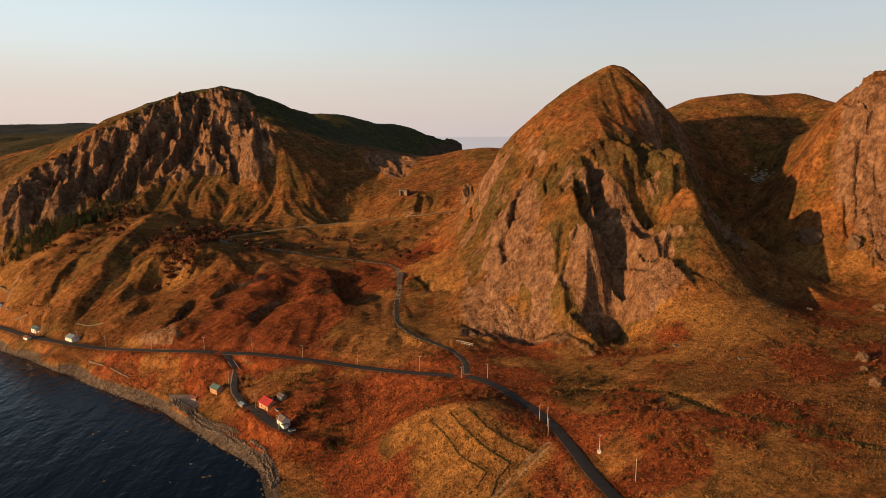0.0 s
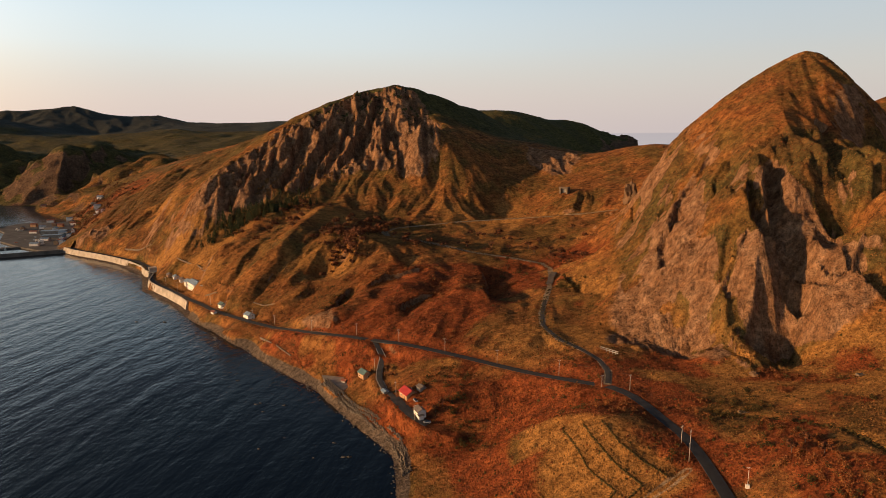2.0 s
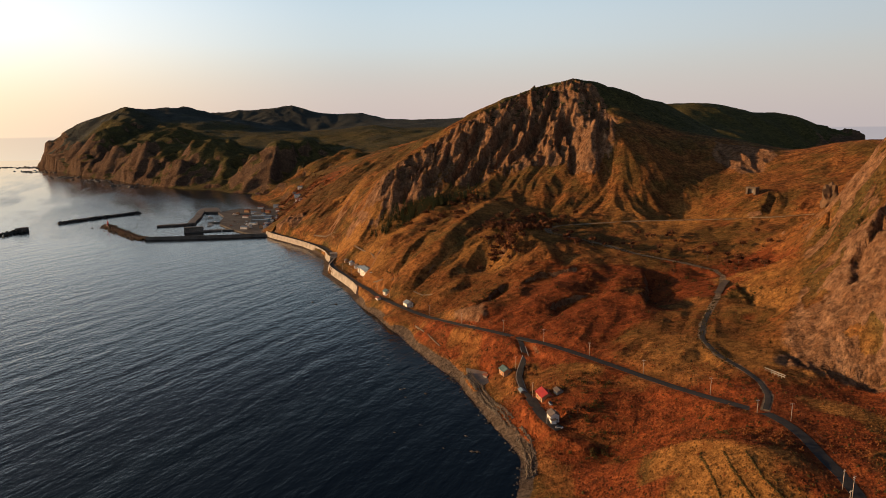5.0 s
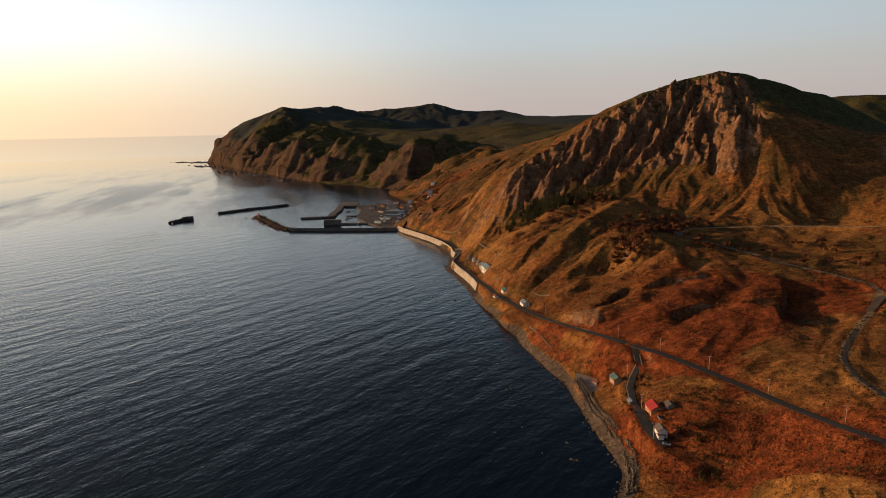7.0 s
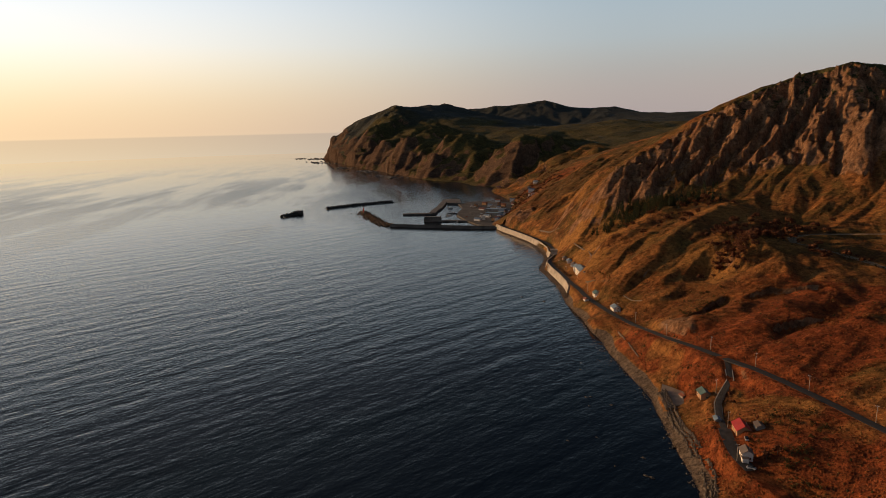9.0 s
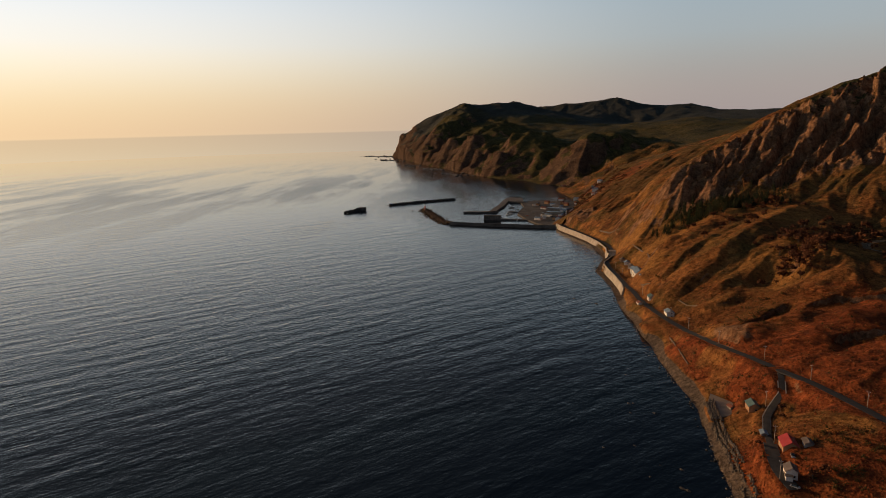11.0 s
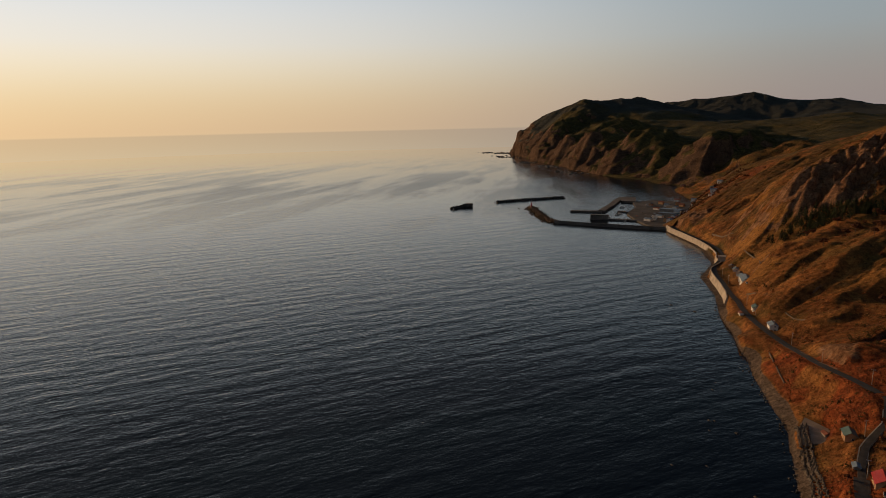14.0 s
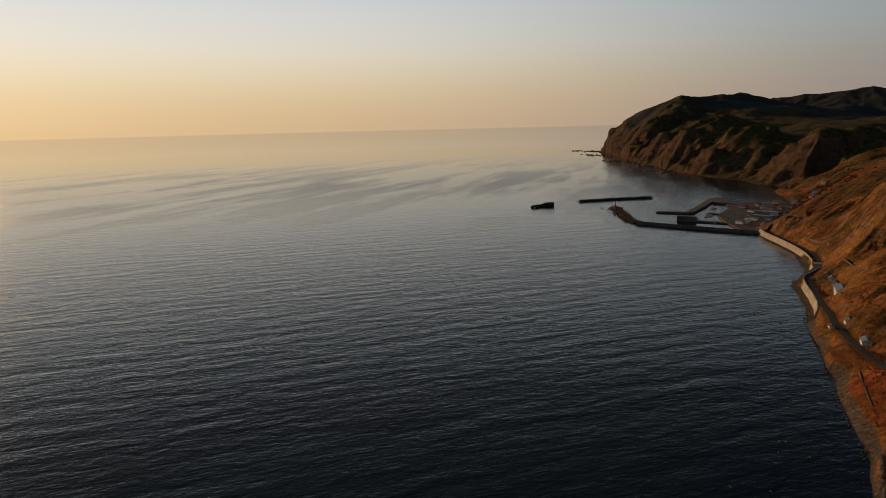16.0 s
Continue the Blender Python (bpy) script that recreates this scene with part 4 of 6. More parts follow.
def ribbon(name, line, zs, half, mat, lift=0.0, crown=0.05, skirt=0.2):
    """A road surface along a line, with falling shoulders."""
    p = np.array(line, float)
    s = np.append(0, np.cumsum(np.hypot(*np.diff(p, axis=0).T)))
    fine = np.linspace(0, s[-1], int(s[-1] / 2.5) + 2)
    x, y, z = (np.interp(fine, s, v) for v in (p[:, 0], p[:, 1], np.asarray(zs)))
    for _ in range(6):
        for v in (x, y, z):
            v[1:-1] = (v[:-2] + 2 * v[1:-1] + v[2:]) / 4
    tx, ty = np.gradient(x), np.gradient(y)
    n = np.hypot(tx, ty)
    nx, ny = -ty / n, tx / n
    bm = bmesh.new()
    rows = []
    for k in range(len(fine)):
        row = []
        for o, dz in ((-half - skirt, -0.6), (-half, 0.0), (0.0, crown), (half, 0.0), (half + skirt, -0.6)):
            row.append(bm.verts.new((x[k] + nx[k] * o, y[k] + ny[k] * o, z[k] + lift + dz)))
        rows.append(row)
    for a, b_ in zip(rows, rows[1:]):
        for k in range(4):
            bm.faces.new((a[k], a[k + 1], b_[k + 1], b_[k]))
    return part(name, bm, mat), (x, y, z, nx, ny)


# ---- roads ----
road, road_line = ribbon("road", MAIN_ROAD, main_z, 2.5, ASPHALT, 0.0)
tagged(road, "narrow worn asphalt coast road without markings", "road", kind="structure")
side, _ = ribbon("road_side", SIDE_ROAD[:10], side_z[:10], 1.6, LANE, 0.0)
tagged(side, "narrow asphalt lane down to the seaside houses", "road", kind="structure")
apron, _ = ribbon("pavement_lane_yard", SIDE_ROAD[6:10], [z + 0.03 for z in side_z[6:10]], 3.0, LANE, 0.0)
tagged(apron, "worn asphalt parking yard between the seaside houses", "pavement", kind="structure")
lower, _ = ribbon("road_track", OLD_TRACK[:8], track_z[:8], 1.3, LANE, 0.0)
tagged(lower, "old cracked asphalt track bending uphill", "road", kind="structure")


# ---- sea wall and retaining walls ----
def wall_along(name, line, z0, z1, thick, batter, mat, label, parent=None):
    """A wall that follows a line on the plan; its foot leans out by batter to the line's right side."""
    p = np.array(line, float)
    s = np.append(0, np.cumsum(np.hypot(*np.diff(p, axis=0).T)))
    fine = np.linspace(0, s[-1], max(2, int(s[-1] / 5) + 1))
    x, y = np.interp(fine, s, p[:, 0]), np.interp(fine, s, p[:, 1])
    lo, hi = np.interp(fine, s, np.broadcast_to(z0, len(p))), np.interp(fine, s, np.broadcast_to(z1, len(p)))
    tx, ty = np.gradient(x), np.gradient(y)
    n = np.hypot(tx, ty)
    nx, ny = ty / n, -tx / n
    bm = bmesh.new()
    rows = []
    for k in range(len(fine)):
        at = lambda o, z: bm.verts.new((x[k] + nx[k] * o, y[k] + ny[k] * o, z))
        rows.append([at(batter, lo[k]), at(0.25, hi[k] - 0.5), at(0.4, hi[k] - 0.45), at(0.4, hi[k]), at(-thick, hi[k]), at(-thick, lo[k])])
    for a, b_ in zip(rows, rows[1:]):
        for k in range(6):
            bm.faces.new((a[k], b_[k], b_[(k + 1) % 6], a[(k + 1) % 6]))
    bm.faces.new(rows[0])
    bm.faces.new(rows[-1][::-1])
    bmesh.ops.recalc_face_normals(bm, faces=bm.faces)
    ob = part(name, bm, mat, parent)
    return tagged(ob, label, "wall") if not parent else ob


wall_along("sea_wall", SEA_WALL[::-1], -0.5, 8.6, 0.6, 2.6, CONCRETE, "pale battered concrete sea wall curving below the road")
wall_along("sea_wall", SEA_WALL_FAR[::-1], -0.5, 8.0, 0.6, 2.4, CONCRETE, "pale concrete sea wall running round to the harbour")
for line, rise, say in (([(-560, 692), (-590, 705), (-625, 718)], 4.0, "upper concrete retaining wall beside the coast road"),
                        ([(-472, 626), (-448, 617), (-430, 606), (-412, 590)], 2.2, "low pale retaining wall on the grassy slope"),
                        ([(-368, 531), (-352, 525), (-332, 515)], 2.4, "pale retaining wall behind the roadside houses"),
                        ([(-296, 499), (-283, 494), (-268, 488)], 1.5, "low concrete wall on the slope behind the house"),
                        ([(-258, 446), (-247, 437), (-238, 429)], 3.0, "stone-faced retaining wall under the road"),
                        ([(-231, 424), (-224, 419), (-212, 411)], 2.6, "curved concrete retaining wall above the beach"),
                        ([(-232, 445), (-222, 440)], 0.9, "short roadside concrete kerb wall"), ([(-206, 431), (-190, 427)], 0.9, "short roadside concrete kerb wall"),
                        ([(-421, 596), (-404, 582), (-385, 562)], 2.2, "pale slope retaining wall above the houses")):
    zs = [ground(*q) for q in line]
    wall_along("retaining_wall", line, [z - 1.0 for z in zs], [z + rise * 0.32 for z in zs], 0.3, 0.3, FACED_CONCRETE, say)

# concrete shelter over the road at the corner of the wall
r = root("road_shelter", -513, 634, 7.6, 46, "small grey concrete shelter spanning the coast road", "shelter")
for side_way in (-1, 1):
    bm = bmesh.new()
    box(bm, -4.0, 4.0, side_way * 4.1 - 0.3, side_way * 4.1 + 0.3, -0.6, 5.0, 0.05)
    part("wall", bm, CONCRETE, r)
bm = bmesh.new()
box(bm, -4.4, 4.4, -5.0, 5.0, 5.0, 5.7, 0.08)
part("roof", bm, CONCRETE, r, "flat concrete roof slab")

# low concrete kerbs on both sides of the lane
lane_p = np.array(SIDE_ROAD[:6], float)
for side_way in (-1, 1):
    t = np.gradient(lane_p, axis=0)
    edge_line = lane_p + side_way * 1.85 * np.stack([-t[:, 1], t[:, 0]], 1) / np.linalg.norm(t, axis=1)[:, None]
    wall_along("kerb", [tuple(q) for q in edge_line[1:]], [z - 0.9 for z in side_z[1:6]], [z - 0.02 for z in side_z[1:6]], 0.1, 0.0, CONCRETE, "low pale concrete kerb wall along the lane")

# concrete yard on the beach
bm = bmesh.new()
yard = [(-176, 388), (-160, 388), (-150, 373), (-153, 361), (-166, 372)]
low, top = [bm.verts.new((x, y, 2.0)) for x, y in yard], [bm.verts.new((x, y, 6.0)) for x, y in yard]
bm.faces.new(top)
for k in range(5):
    bm.faces.new((low[k], low[(k + 1) % 5], top[(k + 1) % 5], top[k]))
bmesh.ops.recalc_face_normals(bm, faces=bm.faces)
tagged(part("pavement", bm, YARD), "bare grey concrete landing yard above the beach", "pavement", kind="structure")


# ---- houses ----
def window(parent, x, y, z, w, h, nx, ny):
    """A window on a wall that looks along nx, ny: a frame and a pane."""
    m = Matrix.Translation((x, y, z)) @ Matrix.Rotation(math.atan2(ny, nx), 4, "Z")
    bm = bmesh.new()
    for a, b_, c, d in ((-w / 2 - 0.08, -w / 2, -h / 2, h / 2), (w / 2, w / 2 + 0.08, -h / 2, h / 2), (-w / 2 - 0.08, w / 2 + 0.08, h / 2, h / 2 + 0.08), (-w / 2 - 0.08, w / 2 + 0.08, -h / 2 - 0.08, -h / 2), (-0.03, 0.03, -h / 2, h / 2)):
        box(bm, 0.0, 0.07, a, b_, c, d)
    bm.transform(m)
    f = part("window", bm, WHITE_METAL, parent)
    bm = bmesh.new()
    box(bm, 0.005, 0.03, -w / 2, w / 2, -h / 2, h / 2)
    bm.transform(m)
    part("pane", bm, GLASS, f)


def house(x, y, turn, length, width, tall, rise, wall_mat, roof_mat, label, floors=1, annex=None, chimney=False, sink=0.6, name="house", detail=True):
    """A gabled house; its ridge runs along the local x axis."""
    z = min(ground(x + dx, y + dy) for dx, dy in ((0, 0), (2, 2), (-2, -2), (2, -2), (-2, 2)))
    r = root(name, x, y, z, turn, label, "house", "seaside houses")
    L, W = length / 2, width / 2
    bm = bmesh.new()
    ends = []
    for sx in (-L, L):
        ends.append([bm.verts.new(q) for q in ((sx, -W, -sink), (sx, W, -sink), (sx, W, tall), (sx, 0, tall + rise), (sx, -W, tall))])
    for k in range(5):
        bm.faces.new((ends[0][k], ends[0][(k + 1) % 5], ends[1][(k + 1) % 5], ends[1][k]))
    bm.faces.new(ends[0][::-1])
    bm.faces.new(ends[1])
    bmesh.ops.recalc_face_normals(bm, faces=bm.faces)
    part("wall", bm, wall_mat, r)
    over, thick = 0.45, 0.18
    bm = bmesh.new()
    e, drop_ = over, over * rise / W
    rows = []
    for sx in (-L - e, L + e):
        rows.append([bm.verts.new(q) for q in ((sx, -W - e, tall - drop_), (sx, 0, tall + rise), (sx, W + e, tall - drop_), (sx, W + e, tall - drop_ + thick), (sx, 0, tall + rise + thick * 1.3), (sx, -W - e, tall - drop_ + thick))])
    for k in range(6):
        bm.faces.new((rows[0][k], rows[0][(k + 1) % 6], rows[1][(k + 1) % 6], rows[1][k]))
    bm.faces.new(rows[0][::-1])
    bm.faces.new(rows[1])
    bmesh.ops.recalc_face_normals(bm, faces=bm.faces)
    roof = part("roof", bm, roof_mat, r, "painted tin roof")
    bm = bmesh.new()
    k = -L - e + 0.6
    while k < L + e:
        for s in (-1, 1):
            tube(bm, (k, s * (W + e), tall - drop_ + thick + 0.01), (k, 0, tall + rise + thick * 1.3 + 0.01), 0.035, 0.035, 4)
        k += 0.9
    part("roof_seams", bm, roof_mat, roof)
    bm = bmesh.new()
    box(bm, -L - e, L + e, -0.14, 0.14, tall + rise + thick * 1.2, tall + rise + thick * 1.2 + 0.12, 0.02)
    part("ridge_cap", bm, roof_mat, roof)
    if detail:
        for f in range(floors):
            zc = 1.5 + f * 2.7
            count = max(1, int(length // 3.2))
            for k in range(count):
                xc = -L + (k + 0.5) * length / count
                for s in (-1, 1):
                    if not (f == 0 and s < 0 and k == count // 2):
                        window(r, xc, s * W, zc, 1.3, 1.0, 0, s)
            for s in (-1, 1):
                window(r, s * L, 0.9, zc, 1.1, 1.0, s, 0)
        bm = bmesh.new()
        xc = -L + (count // 2 + 0.5) * length / count
        box(bm, xc - 0.5, xc + 0.5, -W - 0.06, -W + 0.02, -0.1, 2.0, 0.02)
        door = part("door", bm, TIMBER, r, "brown entrance door")
        bm = bmesh.new()
        tube(bm, (xc + 0.35, -W - 0.12, 0.95), (xc + 0.35, -W - 0.05, 0.95), 0.04, 0.04, 6)
        part("handle", bm, WHITE_METAL, door)
    if annex:
        ax, ay, al, aw, ah = annex
        bm = bmesh.new()
        box(bm, ax - al / 2, ax + al / 2, ay - aw / 2, ay + aw / 2, -sink, ah)
        part("annex", bm, wall_mat, r)
        bm = bmesh.new()
        box(bm, ax - al / 2 - 0.3, ax + al / 2 + 0.3, ay - aw / 2 - 0.3, ay + aw / 2 + 0.3, ah, ah + 0.16, 0.03)
        part("annex_roof", bm, roof_mat, r)
    if chimney:
        bm = bmesh.new()
        tube(bm, (L * 0.4, W * 0.4, tall), (L * 0.4, W * 0.4, tall + rise + 1.0), 0.18, 0.18, 8)
        part("chimney", bm, GREY_WALL, r, "tin flue pipe")
    return r


house(-100, 346, -45, 9.5, 7.0, 3.4, 2.2, TAN_WALL, RED_TIN, "tan house with a bright red gabled tin roof", annex=(4.0, 4.6, 4.5, 3.0, 2.6), chimney=True)
house(-87, 327, -48, 5.8, 4.8, 3.9, 1.5, PALE_WALL, BROWN_TIN, "white house with a brown-grey gabled roof and side porch", floors=1, annex=(3.6, -1.2, 2.4, 2.8, 2.3), chimney=True)
house(-140, 376, -40, 7.5, 5.4, 3.4, 1.6, TAN_WALL, GREEN_TIN, "small tan house with a faded green tin roof", annex=(-4.4, 0.5, 2.4, 3.6, 2.3))
house(-288, 479, -35, 9.0, 6.0, 4.6, 1.5, PALE_WALL, BLUE_TIN, "white roadside house with a blue-grey tin roof", floors=2, annex=(-5.4, -0.6, 2.6, 4.0, 2.8), chimney=True)
house(-334, 508, -35, 8.0, 5.6, 3.6, 1.5, PALE_WALL, GREEN_TIN, "white house with a teal tin roof by the road", annex=(5.2, 0.4, 3.0, 3.6, 2.4))
house(-403, 564, -37, 24.0, 10.0, 7.6, 2.2, PALE_WALL, BLUE_TIN, "long white two-storey building with a pale tin roof", floors=2)
house(-420, 575, -42, 8.5, 7.0, 5.6, 1.6, PALE_WALL, BLUE_TIN, "white house with a pale roof beside the long building", floors=2)
house(-437, 588, -42, 7.0, 6.0, 3.2, 1.4, PALE_WALL, BROWN_TIN, "small white house with a brown tin roof")
house(-453, 598, -42, 8.0, 5.5, 3.0, 1.3, PALE_WALL, BLUE_TIN, "low white house with a pale blue-grey roof")
house(-467, 605, -42, 7.0, 5.0, 3.0, 1.2, TAN_WALL, BROWN_TIN, "small tan house at the end of the roadside row")
house(-330, 489, -30, 5.5, 3.6, 2.2, 0.7, PALE_WALL, RUST_TIN, "small white boat shed above the beach", name="shed", detail=False)
house(-93, 349, -45, 5.0, 3.6, 2.6, 0.7, GREY_WALL, BROWN_TIN, "dark grey lean-to shed behind the red-roofed house", name="shed", detail=False)
house(-117, 352, -45, 4.2, 2.8, 1.9, 0.5, GREY_WALL, BLUE_TIN, "low grey storage shed with a pale tin roof", name="shed", detail=False)
house(-384, 544, -42, 4.0, 3.0, 2.3, 0.6, GREY_WALL, RUST_TIN, "rusty roadside garage beside the long white building", name="shed", detail=False)
house(-156, 380, -20, 3.6, 2.4, 1.9, 0.5, GREY_WALL, RUST_TIN, "tiny weathered fishing hut by the concrete yard", name="hut", detail=False)


# ---- parked car ----
def car(x, y, turn, paint, label):
    z = ground(x, y) + 0.05
    r = root("car", x, y, z, turn, label, "car")
    bm = bmesh.new()
    box(bm, -2.0, 2.0, -0.8, 0.8, 0.35, 0.95, 0.15)
    part("body", bm, paint, r, smooth=False)
    bm = bmesh.new()
    bmesh.ops.create_cone(bm, cap_ends=True, segments=4, radius1=1.75, radius2=1.3, depth=0.55, matrix=Matrix.Translation((-0.1, 0, 1.2)) @ Matrix.Diagonal((1.1, 0.62, 1, 1)) @ Matrix.Rotation(radians(45), 4, "Z"))
    part("cabin", bm, GLASS, r, "dark tinted windows")
    for sx in (-1.25, 1.25):
        for sy in (-0.75, 0.75):
            bm = bmesh.new()
            tube(bm, (sx, sy - 0.1, 0.32), (sx, sy + 0.1, 0.32), 0.32, 0.32, 12)
            w = part("wheel", bm, RUBBER, r)
            bm = bmesh.new()
            tube(bm, (sx, sy - 0.11, 0.32), (sx, sy + 0.11, 0.32), 0.18, 0.18, 8)
            part("rim", bm, WHITE_METAL, w)


car(-93, 338, -50, CAR_PAINT, "silver car parked on the lane by the red-roofed house")
car(-81, 321, 20, CAR_PAINT, "silver car parked beside the small white house")
car(-379, 541, -30, CAR_PAINT, "silver car parked at the long white building")


# ---- utility poles and their wires ----
def pole(x, y, tall=9.0, turn=0.0, arms=1, label="grey concrete utility pole beside the coast road"):
    r = root("utility_pole", x, y, ground(x, y) - 0.3, turn, label, "utility pole", "poles along the road")
    bm = bmesh.new()
    tube(bm, (0, 0, 0), (0, 0, tall + 0.3), 0.17, 0.10, 8)
    part("shaft", bm, CONCRETE, r, smooth=True)
    for k in range(arms):
        bm = bmesh.new()
        zc = tall - 0.3 - 0.7 * k
        box(bm, -0.9, 0.9, -0.05, 0.05, zc - 0.05, zc + 0.05)
        arm = part("crossarm", bm, WHITE_METAL, r)
        for o in (-0.8, 0.0, 0.8):
            bm = bmesh.new()
            tube(bm, (o, 0, zc + 0.05), (o, 0, zc + 0.3), 0.06, 0.04, 6)
            part("insulator", bm, PALE_WALL, arm)
    bm = bmesh.new()
    tube(bm, (0.25, 0, tall - 2.6), (0.25, 0, tall - 1.9), 0.18, 0.18, 8)
    part("transformer", bm, GREY_WALL, r)
    return Vector((x, y, ground(x, y) + tall - 0.1))


def wire(a, b_, sag):
    c = bpy.data.curves.new("power_line", "CURVE")
    c.dimensions, c.bevel_depth, c.bevel_resolution = "3D", 0.018, 1
    s = c.splines.new("POLY")
    s.points.add(8)
    for k in range(9):
        q = a.lerp(b_, k / 8)
        s.points[k].co = (q.x, q.y, q.z - sag * 4 * (k / 8) * (1 - k / 8), 1)
    c.materials.append(WIRE)
    tagged(new("power_line", c), "thin dark power line between two utility poles", "cable", "power lines")


tops = [pole(x, y, t, a, n) for x, y, t, a, n in
        ((72, 222, 9, 80, 1), (47, 272, 9, 60, 2), (24, 332, 8.5, 40, 1), (-14, 358, 9.5, 20, 1), (-53, 377, 9, 20, 1), (-90, 392, 9, 20, 1), (-126, 405, 9, 15, 1), (-163, 419, 9, 25, 1),
         (-205, 432, 9, 30, 1), (-252, 459, 9, 30, 1), (-281, 473, 9, 30, 1), (-322, 496, 9, 35, 1), (-352, 516, 9, 40, 1), (-392, 545, 9, 40, 1), (-424, 562, 9, 40, 1), (-452, 580, 9, 45, 1))]
for a, b_ in zip(tops, tops[1:]):
    wire(a, b_, 0.7)
lane = [tops[6]] + [pole(x, y, 9, a, 1, "grey concrete utility pole beside the lane houses") for x, y, a in ((-133, 377, 80), (-108, 347, 45), (-88, 321, 45))]
for a, b_ in zip(lane, lane[1:]):
    wire(a, b_, 0.6)
pole(10, 335, 7, 30, 1, "short pale pole at the road junction")
pole(44, 276, 8, 60, 1, "second utility pole standing by the road bend")
pole(46, 264, 8.5, 60, 1, "utility pole standing on the road verge")

# white marker mast in the field
r = root("marker_mast", 65, 249, ground(65, 249), 0, "white post with a pale box in the red scrub", "mast")
bm = bmesh.new()
tube(bm, (0, 0, -0.3), (0, 0, 8.5), 0.09, 0.06, 8)
part("post", bm, WHITE_METAL, r)
bm = bmesh.new()
box(bm, -0.7, 0.7, -0.5, 0.5, 0.0, 1.5, 0.05)
part("cabinet", bm, PALE_WALL, r)
bm = bmesh.new()
box(bm, -0.8, 0.8, -0.06, 0.06, 8.2, 8.32)
part("crossarm", bm, WHITE_METAL, r)


# long pale barrier beside the track
def barrier(x0, y0, x1, y1, label):
    a = math.degrees(math.atan2(y1 - y0, x1 - x0))
    n = math.hypot(x1 - x0, y1 - y0)
    r = root("barrier", (x0 + x1) / 2, (y0 + y1) / 2, ground((x0 + x1) / 2, (y0 + y1) / 2), a, label, "barrier")
    for z0, z1 in ((0.9, 1.3), (1.9, 2.3)):
        bm = bmesh.new()
        box(bm, -n / 2, n / 2, -0.1, 0.1, z0, z1, 0.03)
        part("rail", bm, CONCRETE, r)
    k = -n / 2
    while k <= n / 2:
        bm = bmesh.new()
        box(bm, k - 0.12, k + 0.12, -0.15, 0.15, -0.5, 2.4, 0.03)
        part("post", bm, CONCRETE, r)
        k += n / 6


barrier(8, 385, 18, 378, "pale snow-guard barrier beside the old track")


# old concrete ramp on the track, and the pale portal building under the saddle
bm = bmesh.new()
rows = []
for k in range(9):
    y = 512 + 5 * k
    x, z = -36.5 + 0.4 * math.sin(k), max(ground(-38.5, y), ground(-34.5, y))
    rows.append([bm.verts.new(q) for q in ((x - 2.6, y, z - 0.8), (x - 2.4, y, z + 0.5), (x + 2.4, y, z + 0.5), (x + 2.6, y, z - 0.8))])
for a, b_ in zip(rows, rows[1:]):
    for k in range(3):
        bm.faces.new((a[k], b_[k], b_[k + 1], a[k + 1]))
bmesh.ops.recalc_face_normals(bm, faces=bm.faces)
tagged(part("ramp", bm, FACED_CONCRETE), "pale cracked concrete ramp on the old track", "ramp", kind="structure")
r = root("portal", -46, 763, ground(-46, 763) - 1.0, -25, "pale concrete tunnel portal below the saddle cut", "portal")
bm = bmesh.new()
box(bm, -5.5, -3.2, -3, 3, 0, 6.0, 0.1)
part("jamb", bm, FACED_CONCRETE, r)
bm = bmesh.new()
box(bm, 3.2, 5.5, -3, 3, 0, 6.0, 0.1)
part("jamb", bm, FACED_CONCRETE, r)
bm = bmesh.new()
box(bm, -5.9, 5.9, -3.2, 3.2, 6.0, 7.6, 0.1)
part("lintel", bm, FACED_CONCRETE, r)
bm = bmesh.new()
box(bm, -3.2, 3.2, 0.5, 1.0, 0, 6.0)
part("gate", bm, GREY_WALL, r, "dark closed steel gate")


# ---- harbour ----
def slab(name, corners, z0, z1, mat, label, kind="structure", category="pier"):
    bm = bmesh.new()
    low, top = [bm.verts.new((x, y, z0)) for x, y in corners], [bm.verts.new((x, y, z1)) for x, y in corners]
    bm.faces.new(top)
    for k in range(len(corners)):
        bm.faces.new((low[k], low[(k + 1) % len(corners)], top[(k + 1) % len(corners)], top[k]))
    bmesh.ops.recalc_face_normals(bm, faces=bm.faces)
    bmesh.ops.bevel(bm, geom=[e for e in bm.edges if abs(e.verts[0].co.z - z1) < 0.01 and abs(e.verts[1].co.z - z1) < 0.01], offset=0.2, segments=1, affect="EDGES")
    return tagged(part(name, bm, mat), label, category, kind=kind)


def strip(line, half):
    """The outline of a band along a line."""
    p = np.array(line, float)
    t = np.gradient(p, axis=0)
    n = np.stack([-t[:, 1], t[:, 0]], 1) / np.linalg.norm(t, axis=1)[:, None]
    return [tuple(q) for q in p + n * half] + [tuple(q) for q in (p - n * half)[::-1]]


